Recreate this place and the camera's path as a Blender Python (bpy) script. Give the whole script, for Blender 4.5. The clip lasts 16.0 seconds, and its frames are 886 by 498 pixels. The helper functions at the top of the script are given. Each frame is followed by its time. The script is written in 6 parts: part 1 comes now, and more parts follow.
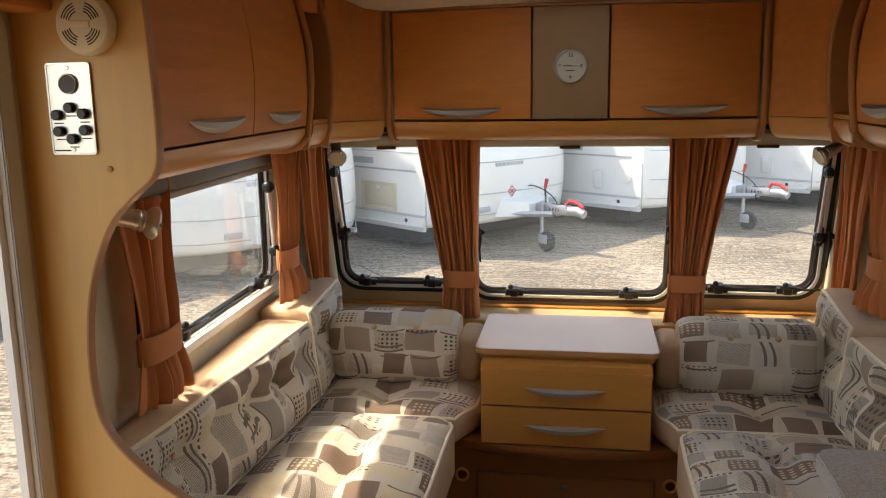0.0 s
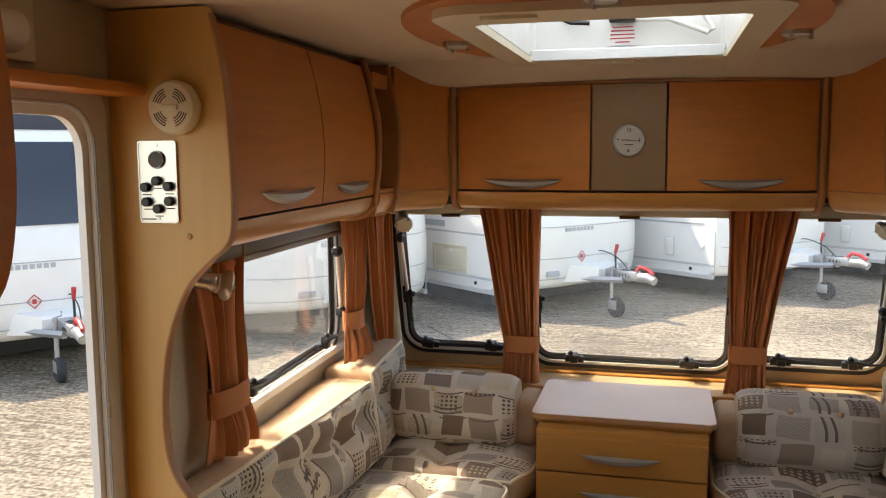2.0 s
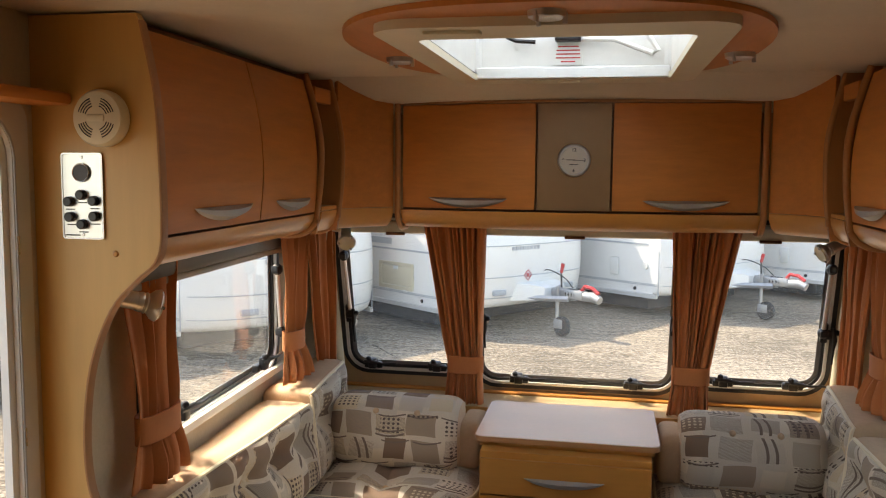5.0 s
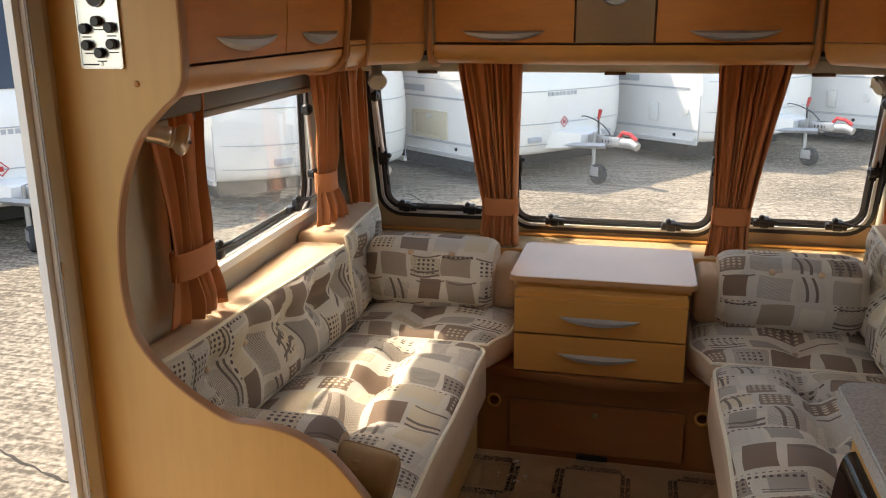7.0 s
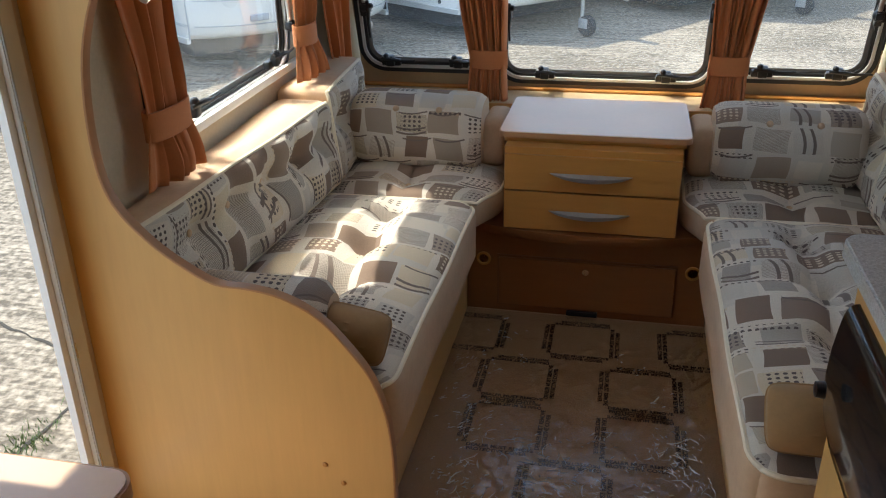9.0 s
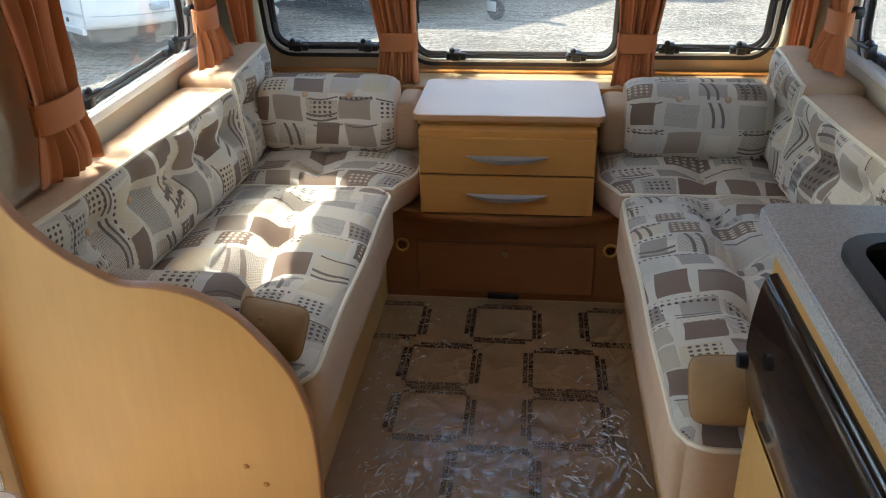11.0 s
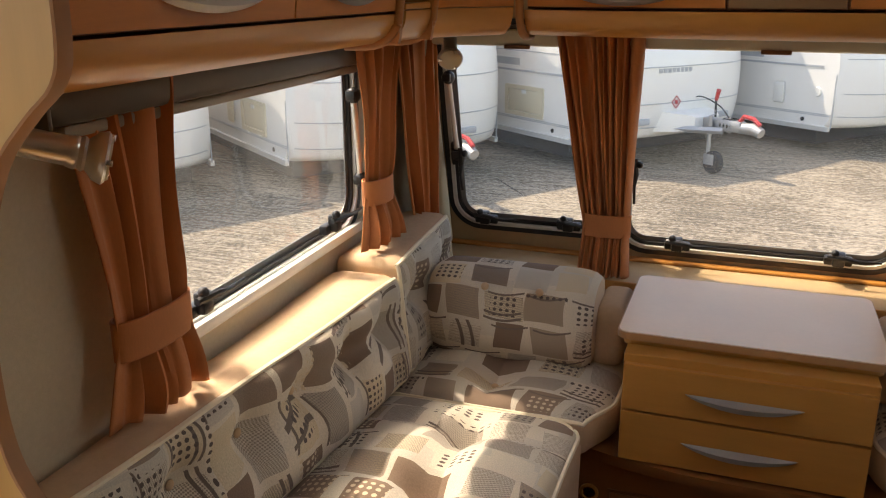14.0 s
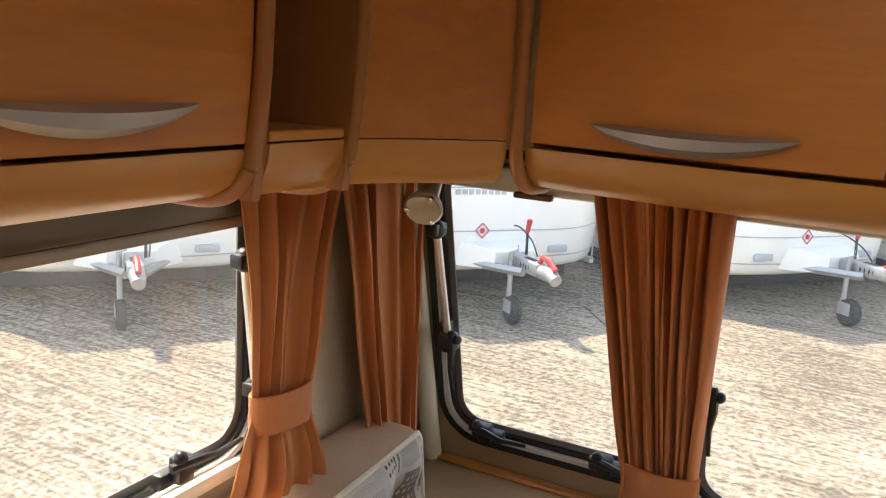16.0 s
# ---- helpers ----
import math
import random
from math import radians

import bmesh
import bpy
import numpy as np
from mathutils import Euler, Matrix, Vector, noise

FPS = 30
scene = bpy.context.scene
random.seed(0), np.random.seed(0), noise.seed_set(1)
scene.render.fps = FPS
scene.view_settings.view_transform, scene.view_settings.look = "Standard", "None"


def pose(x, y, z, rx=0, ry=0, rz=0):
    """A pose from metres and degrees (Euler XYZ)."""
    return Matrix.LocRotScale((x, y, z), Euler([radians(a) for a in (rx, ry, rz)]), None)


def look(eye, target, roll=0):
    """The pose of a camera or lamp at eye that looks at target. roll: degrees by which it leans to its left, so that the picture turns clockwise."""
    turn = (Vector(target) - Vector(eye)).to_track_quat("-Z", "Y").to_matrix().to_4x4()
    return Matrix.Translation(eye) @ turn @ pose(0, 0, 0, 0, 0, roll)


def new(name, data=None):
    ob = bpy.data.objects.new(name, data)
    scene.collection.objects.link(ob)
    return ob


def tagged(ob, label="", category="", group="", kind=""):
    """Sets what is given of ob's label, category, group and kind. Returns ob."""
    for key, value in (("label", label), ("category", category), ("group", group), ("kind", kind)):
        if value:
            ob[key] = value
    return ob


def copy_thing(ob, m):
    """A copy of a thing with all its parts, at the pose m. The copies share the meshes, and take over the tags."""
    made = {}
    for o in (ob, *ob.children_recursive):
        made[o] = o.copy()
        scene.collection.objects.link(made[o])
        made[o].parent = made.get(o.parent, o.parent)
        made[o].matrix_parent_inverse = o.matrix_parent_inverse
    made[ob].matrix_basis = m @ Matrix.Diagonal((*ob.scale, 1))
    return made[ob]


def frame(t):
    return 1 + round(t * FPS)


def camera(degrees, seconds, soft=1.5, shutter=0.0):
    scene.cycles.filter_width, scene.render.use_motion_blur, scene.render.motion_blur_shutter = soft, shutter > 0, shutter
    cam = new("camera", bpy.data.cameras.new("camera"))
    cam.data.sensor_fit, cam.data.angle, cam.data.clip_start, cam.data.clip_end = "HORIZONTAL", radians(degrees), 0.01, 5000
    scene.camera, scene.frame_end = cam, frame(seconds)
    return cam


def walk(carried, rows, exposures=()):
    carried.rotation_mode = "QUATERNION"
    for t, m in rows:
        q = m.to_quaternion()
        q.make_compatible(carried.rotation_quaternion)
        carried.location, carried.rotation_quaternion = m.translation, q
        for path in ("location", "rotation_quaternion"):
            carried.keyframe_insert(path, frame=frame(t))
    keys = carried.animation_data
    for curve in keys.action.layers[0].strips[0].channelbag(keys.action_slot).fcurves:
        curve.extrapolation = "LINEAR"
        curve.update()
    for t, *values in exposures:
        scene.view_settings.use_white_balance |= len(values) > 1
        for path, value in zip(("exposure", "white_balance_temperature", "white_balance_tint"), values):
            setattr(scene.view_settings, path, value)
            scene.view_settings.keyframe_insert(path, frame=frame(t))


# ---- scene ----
cam = camera(55.1, 16.0, soft=1.1)
PATH = [
    (0, (0.053, 0.239, 1.579), (-0.272, 2.177, 1.206), -0.9),
    (0.5, (0.089, 0.182, 1.593), (-0.388, 2.075, 1.155), -1.4),
    (1, (0.104, 0.156, 1.6), (-0.41, 2.055, 1.236), -1.6),
    (1.5, (0.115, 0.147, 1.605), (-0.394, 2.058, 1.309), -0.8),
    (2, (0.122, 0.147, 1.612), (-0.376, 2.071, 1.383), -0.4),
    (2.5, (0.119, 0.156, 1.616), (-0.384, 2.081, 1.42), -0.6),
    (3, (0.115, 0.167, 1.619), (-0.387, 2.095, 1.432), -0.3),
    (3.5, (0.113, 0.182, 1.617), (-0.336, 2.122, 1.436), 0.5),
    (6, (0.131, 0.223, 1.596), (-0.24, 2.177, 1.383), 0.3),
    (6.5, (0.12, 0.24, 1.572), (-0.304, 2.159, 1.202), -0.0),
    (7, (0.114, 0.26, 1.556), (-0.331, 2.137, 1.028), -0.4),
    (7.5, (0.108, 0.294, 1.514), (-0.292, 2.13, 0.831), 0.1),
    (8, (0.096, 0.317, 1.519), (-0.307, 2.115, 0.742), -0.7),
    (8.5, (0.087, 0.322, 1.52), (-0.325, 2.108, 0.721), -1.1),
    (9, (0.087, 0.33, 1.521), (-0.303, 2.105, 0.685), -1.0),
    (9.5, (0.092, 0.347, 1.508), (-0.238, 2.12, 0.643), -0.7),
    (12, (0.052, 0.436, 1.495), (-0.09, 2.236, 0.635), -0.2),
    (12.5, (-0.002, 0.496, 1.503), (-0.137, 2.308, 0.667), 1.1),
    (13, (-0.038, 0.616, 1.504), (-0.329, 2.439, 0.732), -0.3),
    (13.5, (-0.045, 0.866, 1.506), (-0.574, 2.69, 0.881), -0.4),
    (14, (-0.056, 1.048, 1.519), (-0.703, 2.845, 0.928), -0.1),
    (14.5, (-0.147, 1.312, 1.533), (-0.773, 3.156, 1.078), 2.5),
    (15, (-0.191, 1.529, 1.546), (-0.88, 3.357, 1.118), 3.8),
    (15.5, (-0.147, 1.819, 1.551), (-1.006, 3.592, 1.206), 4.8),
    (16, (-0.115, 2.076, 1.561), (-1.038, 3.805, 1.164), 3.4),
]
walk(cam, [(t, look(eye, target, roll)) for t, eye, target, roll in PATH],
     [(0.0, 1.90, 8000, 10), (3.5, 1.95, 7900, 10), (6.5, 1.90, 7900, 10), (7.5, 1.88, 7500, 8), (9.0, 1.88, 6500, 3), (12.0, 2.32, 6200, 1),
      (13.0, 2.20, 6900, 4), (13.5, 1.90, 7900, 9), (14.0, 1.62, 8300, 13), (15.0, 1.80, 8000, 13), (15.5, 2.03, 8000, 12), (16.0, 2.20, 8000, 11)])

# ---- light: sun from the front left, clear sky ----
SUN_EL, SUN_AZ = 56.0, -78.0
world = bpy.data.worlds.new("world")
scene.world = world
world.use_nodes = True
sky = world.node_tree.nodes.new("ShaderNodeTexSky")
sky.sky_type, sky.sun_disc = "NISHITA", False
sky.sun_elevation, sky.sun_rotation = radians(SUN_EL), radians(SUN_AZ)
bg = world.node_tree.nodes["Background"]
bg.inputs["Strength"].default_value = 0.15
world.node_tree.links.new(sky.outputs["Color"], bg.inputs["Color"])
sun_data = bpy.data.lights.new("sun", "SUN")
sun_data.energy, sun_data.angle, sun_data.color = 1.65, radians(0.8), (1.0, 0.965, 0.91)
sun = new("sun", sun_data)
sun.matrix_world = look((math.sin(radians(SUN_AZ)) * 20, math.cos(radians(SUN_AZ)) * 20, 20 * math.tan(radians(SUN_EL))), (0, 0, 0))


# ---- materials ----
def material(name, base, rough=0.5, metal=0.0, grain=None, grain_amount=0.25, bump=0.0, bump_scale=200.0, sheen=0.0, coat=0.0, stain=0.12):
    """A principled material with two scales of variation: a grain (stretched noise) and broad stains."""
    m = bpy.data.materials.new(name)
    m.use_nodes = True
    nt = m.node_tree
    b = nt.nodes["Principled BSDF"]
    b.inputs["Roughness"].default_value, b.inputs["Metallic"].default_value = rough, metal
    b.inputs["Sheen Weight"].default_value, b.inputs["Coat Weight"].default_value = sheen, coat
    co = nt.nodes.new("ShaderNodeTexCoord")
    mp = nt.nodes.new("ShaderNodeMapping")
    mp.inputs["Scale"].default_value = grain or (30, 30, 30)
    n1 = nt.nodes.new("ShaderNodeTexNoise")
    n1.inputs["Scale"].default_value, n1.inputs["Detail"].default_value, n1.inputs["Roughness"].default_value = 1.0, 5, 0.65
    n2 = nt.nodes.new("ShaderNodeTexNoise")
    n2.inputs["Scale"].default_value, n2.inputs["Detail"].default_value = 3.1, 3
    link = nt.links.new
    link(co.outputs["Object"], mp.inputs["Vector"])
    link(mp.outputs["Vector"], n1.inputs["Vector"])
    link(co.outputs["Object"], n2.inputs["Vector"])
    hsv = nt.nodes.new("ShaderNodeHueSaturation")
    hsv.inputs["Color"].default_value = (*base, 1)
    a1 = nt.nodes.new("ShaderNodeMath")
    a1.operation = "MULTIPLY_ADD"
    a1.inputs[1].default_value, a1.inputs[2].default_value = grain_amount * 2, 1 - grain_amount
    a2 = nt.nodes.new("ShaderNodeMath")
    a2.operation = "MULTIPLY_ADD"
    a2.inputs[1].default_value, a2.inputs[2].default_value = stain * 2, -stain
    a3 = nt.nodes.new("ShaderNodeMath")
    link(n1.outputs["Fac"], a1.inputs[0])
    link(n2.outputs["Fac"], a2.inputs[0])
    link(a1.outputs[0], a3.inputs[0])
    link(a2.outputs[0], a3.inputs[1])
    link(a3.outputs[0], hsv.inputs["Value"])
    link(hsv.outputs["Color"], b.inputs["Base Color"])
    if bump:
        bm_ = nt.nodes.new("ShaderNodeBump")
        bm_.inputs["Strength"].default_value, bm_.inputs["Distance"].default_value = bump, 0.002
        n3 = nt.nodes.new("ShaderNodeTexNoise")
        n3.inputs["Scale"].default_value, n3.inputs["Detail"].default_value = bump_scale, 3
        link(co.outputs["Object"], n3.inputs["Vector"])
        link(n3.outputs["Fac"], bm_.inputs["Height"])
        link(bm_.outputs["Normal"], b.inputs["Normal"])
    return m


def glass_material(name, tint, rough=0.0, haze=0.018):
    m = bpy.data.materials.new(name)
    m.use_nodes = True
    b = m.node_tree.nodes["Principled BSDF"]
    b.inputs["Base Color"].default_value = (*tint, 1)
    b.inputs["Transmission Weight"].default_value, b.inputs["Roughness"].default_value, b.inputs["IOR"].default_value = 1.0, rough, 1.3
    # a thin film of dust that scatters some of the daylight
    nt = m.node_tree
    dust, both, n = nt.nodes.new("ShaderNodeBsdfTranslucent"), nt.nodes.new("ShaderNodeMixShader"), nt.nodes.new("ShaderNodeTexNoise")
    dust.inputs["Color"].default_value = (0.9, 0.88, 0.84, 1)
    n.inputs["Scale"].default_value, n.inputs["Detail"].default_value = 3.5, 5
    amount = nt.nodes.new("ShaderNodeMath")
    amount.operation = "MULTIPLY"
    amount.inputs[1].default_value = haze * 2
    co = nt.nodes.new("ShaderNodeTexCoord")
    nt.links.new(co.outputs["Object"], n.inputs["Vector"])
    nt.links.new(n.outputs["Fac"], amount.inputs[0])
    nt.links.new(amount.outputs[0], both.inputs[0])
    nt.links.new(b.outputs[0], both.inputs[1])
    nt.links.new(dust.outputs[0], both.inputs[2])
    nt.links.new(both.outputs[0], nt.nodes["Material Output"].inputs["Surface"])
    return m


def fabric_material(name):
    """Woven patchwork upholstery: oblong patches in cream, stone and taupe, some hatched, some with rows of dots."""
    m = bpy.data.materials.new(name)
    m.use_nodes = True
    nt = m.node_tree
    link, add = nt.links.new, nt.nodes.new
    b = nt.nodes["Principled BSDF"]
    b.inputs["Roughness"].default_value, b.inputs["Sheen Weight"].default_value = 0.9, 0.04
    uv = add("ShaderNodeUVMap").outputs["UV"]

    def maths(op, a, b_=None, c=None):
        n = add("ShaderNodeMath")
        n.operation = op
        for k, v in enumerate((a, b_, c)):
            if v is not None:
                if isinstance(v, (int, float)):
                    n.inputs[k].default_value = v
                else:
                    link(v, n.inputs[k])
        return n.outputs[0]

    def white(*vals):
        cb = add("ShaderNodeCombineXYZ")
        for k, v in enumerate(vals):
            if isinstance(v, (int, float)):
                cb.inputs[k].default_value = v
            else:
                link(v, cb.inputs[k])
        w = add("ShaderNodeTexWhiteNoise")
        link(cb.outputs[0], w.inputs["Vector"])
        return w.outputs["Value"]

    def mix(f, a, b_):
        n = add("ShaderNodeMix")
        n.data_type = "RGBA"
        link(f, n.inputs["Factor"])
        for s_, v in ((n.inputs[6], a), (n.inputs[7], b_)):
            if isinstance(v, tuple):
                s_.default_value = (*v, 1)
            else:
                link(v, s_)
        return n.outputs[2]

    sep = add("ShaderNodeSeparateXYZ")
    link(uv, sep.inputs[0])
    u, v = sep.outputs[0], sep.outputs[1]

    def patches(w, h, seed):
        row = maths("FLOOR", maths("DIVIDE", v, h))
        us = maths("ADD", u, maths("MULTIPLY", white(row, seed, 3.3), w))
        cu = maths("DIVIDE", us, w)
        col = maths("FLOOR", cu)
        fu, fv = maths("SUBTRACT", cu, col), maths("SUBTRACT", maths("DIVIDE", v, h), row)
        return row, col, fu, fv

    cream, stone, beige, taupe, brown = (0.66, 0.575, 0.46), (0.54, 0.475, 0.39), (0.62, 0.505, 0.35), (0.36, 0.275, 0.20), (0.215, 0.142, 0.098)
    ground = mix(maths("GREATER_THAN", white(maths("FLOOR", maths("DIVIDE", u, 0.21)), maths("FLOOR", maths("DIVIDE", v, 0.17)), 0.7), 0.5), cream, (0.58, 0.515, 0.425))
    r1, c1, fu, fv = patches(0.122, 0.096, 1.7)
    # the patches are drawn with bowed, uneven sides
    bu = maths("ADD", fu, maths("MULTIPLY", maths("SINE", maths("MULTIPLY_ADD", fv, 3.0, maths("MULTIPLY", white(r1, c1, 12.5), 6.28))), 0.045))
    bv = maths("ADD", fv, maths("MULTIPLY", maths("SINE", maths("MULTIPLY_ADD", fu, 2.6, maths("MULTIPLY", white(r1, c1, 13.5), 6.28))), 0.05))

    def within(x, lo, hi):
        return maths("MULTIPLY", maths("GREATER_THAN", x, lo), maths("LESS_THAN", x, hi))

    def both(*fs):
        out = fs[0]
        for f in fs[1:]:
            out = maths("MULTIPLY", out, f)
        return out

    lo_u, hi_u = maths("MULTIPLY_ADD", white(r1, c1, 31.0), 0.16, 0.02), maths("MULTIPLY_ADD", white(r1, c1, 32.0), -0.20, 1.0)
    lo_v, hi_v = maths("MULTIPLY_ADD", white(r1, c1, 33.0), 0.12, 0.03), maths("MULTIPLY_ADD", white(r1, c1, 34.0), -0.18, 1.0)
    inset = both(within(bu, lo_u, hi_u), within(bv, lo_v, hi_v))
    k1 = white(r1, c1, 7.1)
    ramp = add("ShaderNodeValToRGB")
    ramp.color_ramp.interpolation = "CONSTANT"
    els = ramp.color_ramp.elements
    els[0].color, els[0].position = (*brown, 1), 0.0
    els[1].color, els[1].position = (0.26, 0.185, 0.135, 1), 0.11
    for p, c in ((0.18, taupe), (0.28, (0.42, 0.36, 0.29)), (0.42, beige), (0.63, stone), (0.80, cream)):
        e = els.new(p)
        e.color = (*c, 1)
    link(k1, ramp.inputs[0])
    colour = mix(inset, ground, ramp.outputs["Color"])
    # woven speckle and diagonal hatching on the lighter patches
    k4 = white(r1, c1, 11.0)
    hu = maths("SINE", maths("MULTIPLY", maths("ADD", u, v), 780))
    hv = maths("SINE", maths("MULTIPLY", maths("SUBTRACT", u, maths("MULTIPLY", v, 0.4)), 1150))
    hatch = maths("GREATER_THAN", maths("MULTIPLY", hu, hv), 0.06)
    colour = mix(both(hatch, inset, maths("GREATER_THAN", k4, 0.50), maths("GREATER_THAN", k1, 0.18), 0.9), colour, (0.27, 0.22, 0.18))
    # bent double bars
    slant = maths("ADD", fu, maths("MULTIPLY", maths("MULTIPLY", maths("SUBTRACT", fv, 0.5), fv), 0.30))
    bars = both(maths("LESS_THAN", maths("ABSOLUTE", maths("SUBTRACT", maths("ABSOLUTE", maths("SUBTRACT", slant, 0.5)), 0.13)), 0.042), within(fv, 0.06, 0.95), maths("GREATER_THAN", white(r1, c1, 8.4), 0.87), maths("GREATER_THAN", k1, 0.18))
    lean = maths("ADD", fv, maths("MULTIPLY", maths("SINE", maths("MULTIPLY", fu, 3.4)), 0.10))
    lines = both(maths("LESS_THAN", maths("ABSOLUTE", maths("SUBTRACT", maths("ABSOLUTE", maths("SUBTRACT", lean, 0.25)), 0.09)), 0.038), within(fu, 0.05, 0.96), maths("GREATER_THAN", white(r1, c1, 4.4), 0.85), maths("LESS_THAN", white(r1, c1, 8.4), 0.87), maths("GREATER_THAN", k1, 0.18))
    single = both(maths("LESS_THAN", maths("ABSOLUTE", maths("SUBTRACT", lean, 0.93)), 0.028), within(fu, 0.1, 0.98), maths("GREATER_THAN", white(r1, c1, 5.4), 0.72))
    colour = mix(maths("MAXIMUM", maths("MAXIMUM", bars, lines), single), colour, (0.18, 0.135, 0.11))
    # rows of dots, dark on the light patches and pale on the dark ones
    du, dv = maths("SUBTRACT", maths("FRACT", maths("DIVIDE", u, 0.0185)), 0.5), maths("SUBTRACT", maths("FRACT", maths("DIVIDE", v, 0.0165)), 0.5)
    rad = maths("SQRT", maths("ADD", maths("MULTIPLY", du, du), maths("MULTIPLY", dv, dv)))
    middle = both(within(fu, 0.18, 0.84), within(fv, 0.20, 0.80))
    edge_row = both(within(fv, 0.80, 0.97), maths("GREATER_THAN", white(r1, c1, 22.0), 0.78))
    dots = both(maths("LESS_THAN", rad, 0.29), maths("MAXIMUM", edge_row, both(middle, maths("GREATER_THAN", white(r1, c1, 21.0), 0.68))))
    colour = mix(dots, colour, mix(maths("LESS_THAN", k1, 0.18), (0.12, 0.09, 0.075), (0.62, 0.50, 0.35)))
    # weave
    wv = maths("MULTIPLY", maths("SINE", maths("MULTIPLY", u, 2600)), maths("SINE", maths("MULTIPLY", v, 2600)))
    nz = add("ShaderNodeTexNoise")
    nz.inputs["Scale"].default_value, nz.inputs["Detail"].default_value = 320, 4
    link(uv, nz.inputs["Vector"])
    hsv = add("ShaderNodeHueSaturation")
    link(colour, hsv.inputs["Color"])
    link(maths("ADD", maths("MULTIPLY", wv, 0.08), maths("MULTIPLY_ADD", nz.outputs["Fac"], 0.7, 0.63)), hsv.inputs["Value"])
    link(hsv.outputs["Color"], b.inputs["Base Color"])
    bmp = add("ShaderNodeBump")
    bmp.inputs["Strength"].default_value, bmp.inputs["Distance"].default_value = 0.4, 0.002
    link(nz.outputs["Fac"], bmp.inputs["Height"])
    link(bmp.outputs["Normal"], b.inputs["Normal"])
    return m


DOORWOOD = material("pear_veneer", (0.55, 0.19, 0.038), 0.48, grain=(40, 4, 40), grain_amount=0.24, coat=0.05, bump=0.05)
FRONTWOOD = material("pear_veneer_front", (0.55, 0.19, 0.038), 0.48, grain=(4, 40, 40), grain_amount=0.24, coat=0.05, bump=0.05)
LIGHTWOOD = material("beech_foil", (0.62, 0.365, 0.118), 0.38, grain=(45, 45, 4), grain_amount=0.10, coat=0.1, bump=0.04)
RAILWOOD = material("beech_rail", (0.55, 0.24, 0.054), 0.36, grain=(30, 30, 60), grain_amount=0.08, coat=0.15)
# brown plinth wood, darkened to carry the shadow below chest and seats
PLINTHWOOD = material("shaded_plinth_veneer", (0.235, 0.085, 0.024), 0.4, grain=(5, 40, 45), grain_amount=0.13)
BRIGHT = material("silver_strip", (0.70, 0.70, 0.68), 0.35, metal=0.3, grain_amount=0.05)
PULLBAR = material("pull_bar_grey", (0.36, 0.32, 0.26), 0.4, metal=0.3, grain_amount=0.06)
FRIT = material("stippled_border", (0.20, 0.20, 0.195), 0.5, grain=(420, 420, 420), grain_amount=0.5)
CASSETTE = material("cassette_grey", (0.12, 0.098, 0.072), 0.35, metal=0.4, grain_amount=0.06)
# dark brown wood, also used to deepen the shade inside the corner niches
DARKWOOD = material("dark_edge_and_shade", (0.19, 0.07, 0.022), 0.4, grain=(30, 30, 30), grain_amount=0.15)
POSTWOOD = material("post_veneer", (0.40, 0.16, 0.048), 0.4, grain=(40, 40, 5), grain_amount=0.1)
EDGING = material("edge_band", (0.43, 0.21, 0.09), 0.4, grain_amount=0.08)
CHESTWOOD = material("chest_veneer", (0.50, 0.215, 0.046), 0.36, grain=(5, 40, 45), grain_amount=0.13, coat=0.1)
TABLETOP = material("laminate_top", (0.82, 0.56, 0.38), 0.42, grain=(60, 60, 60), grain_amount=0.05, coat=0.08)
FRONTPANEL = material("front_panel", (0.50, 0.345, 0.185), 0.5, grain=(45, 45, 45), grain_amount=0.1)
CLOCKPANEL = material("bronze_panel", (0.33, 0.20, 0.10), 0.35, metal=0.3, grain_amount=0.06)
WALLVINYL = material("wall_vinyl", (0.58, 0.475, 0.33), 0.7, grain=(90, 90, 90), grain_amount=0.12, bump=0.15, bump_scale=350)
CEILING = material("ceiling_vinyl", (0.70, 0.60, 0.46), 0.65, grain=(60, 60, 60), grain_amount=0.06, bump=0.08, bump_scale=500)
SUEDE = material("tan_suede", (0.565, 0.385, 0.24), 0.85, grain=(50, 50, 50), grain_amount=0.14, sheen=0.04, bump=0.2, bump_scale=600)
PADTAN = material("brown_tan_suede", (0.34, 0.20, 0.085), 0.85, grain=(50, 50, 50), grain_amount=0.16, sheen=0.04, bump=0.2, bump_scale=600)
PIPING = material("cream_piping", (0.82, 0.72, 0.54), 0.7, grain_amount=0.1)
DIALTAN = material("clock_dial", (0.60, 0.55, 0.47), 0.4, grain_amount=0.06)
GAUGE = material("gauge_grey", (0.11, 0.11, 0.11), 0.55, grain_amount=0.1)
FABRIC = fabric_material("patchwork_weave")
CURTAIN = material("rust_cotton", (0.52, 0.175, 0.055), 0.8, grain=(500, 500, 60), grain_amount=0.14, sheen=0.08, bump=0.2, bump_scale=900)
BLACK = material("black_plastic", (0.016, 0.016, 0.018), 0.35, grain_amount=0.1)
RUBBER = material("black_rubber", (0.02, 0.02, 0.022), 0.45, grain_amount=0.15)
ALU = material("aluminium", (0.75, 0.75, 0.74), 0.3, metal=1.0, grain_amount=0.06)
HANDLE = material("satin_handle", (0.40, 0.39, 0.375), 0.42, metal=0.7, grain_amount=0.06)
CHROME = material("chrome", (0.66, 0.65, 0.63), 0.28, metal=0.8, grain_amount=0.04)
WHITEPL = material("white_plastic", (0.78, 0.77, 0.73), 0.4, grain_amount=0.04)
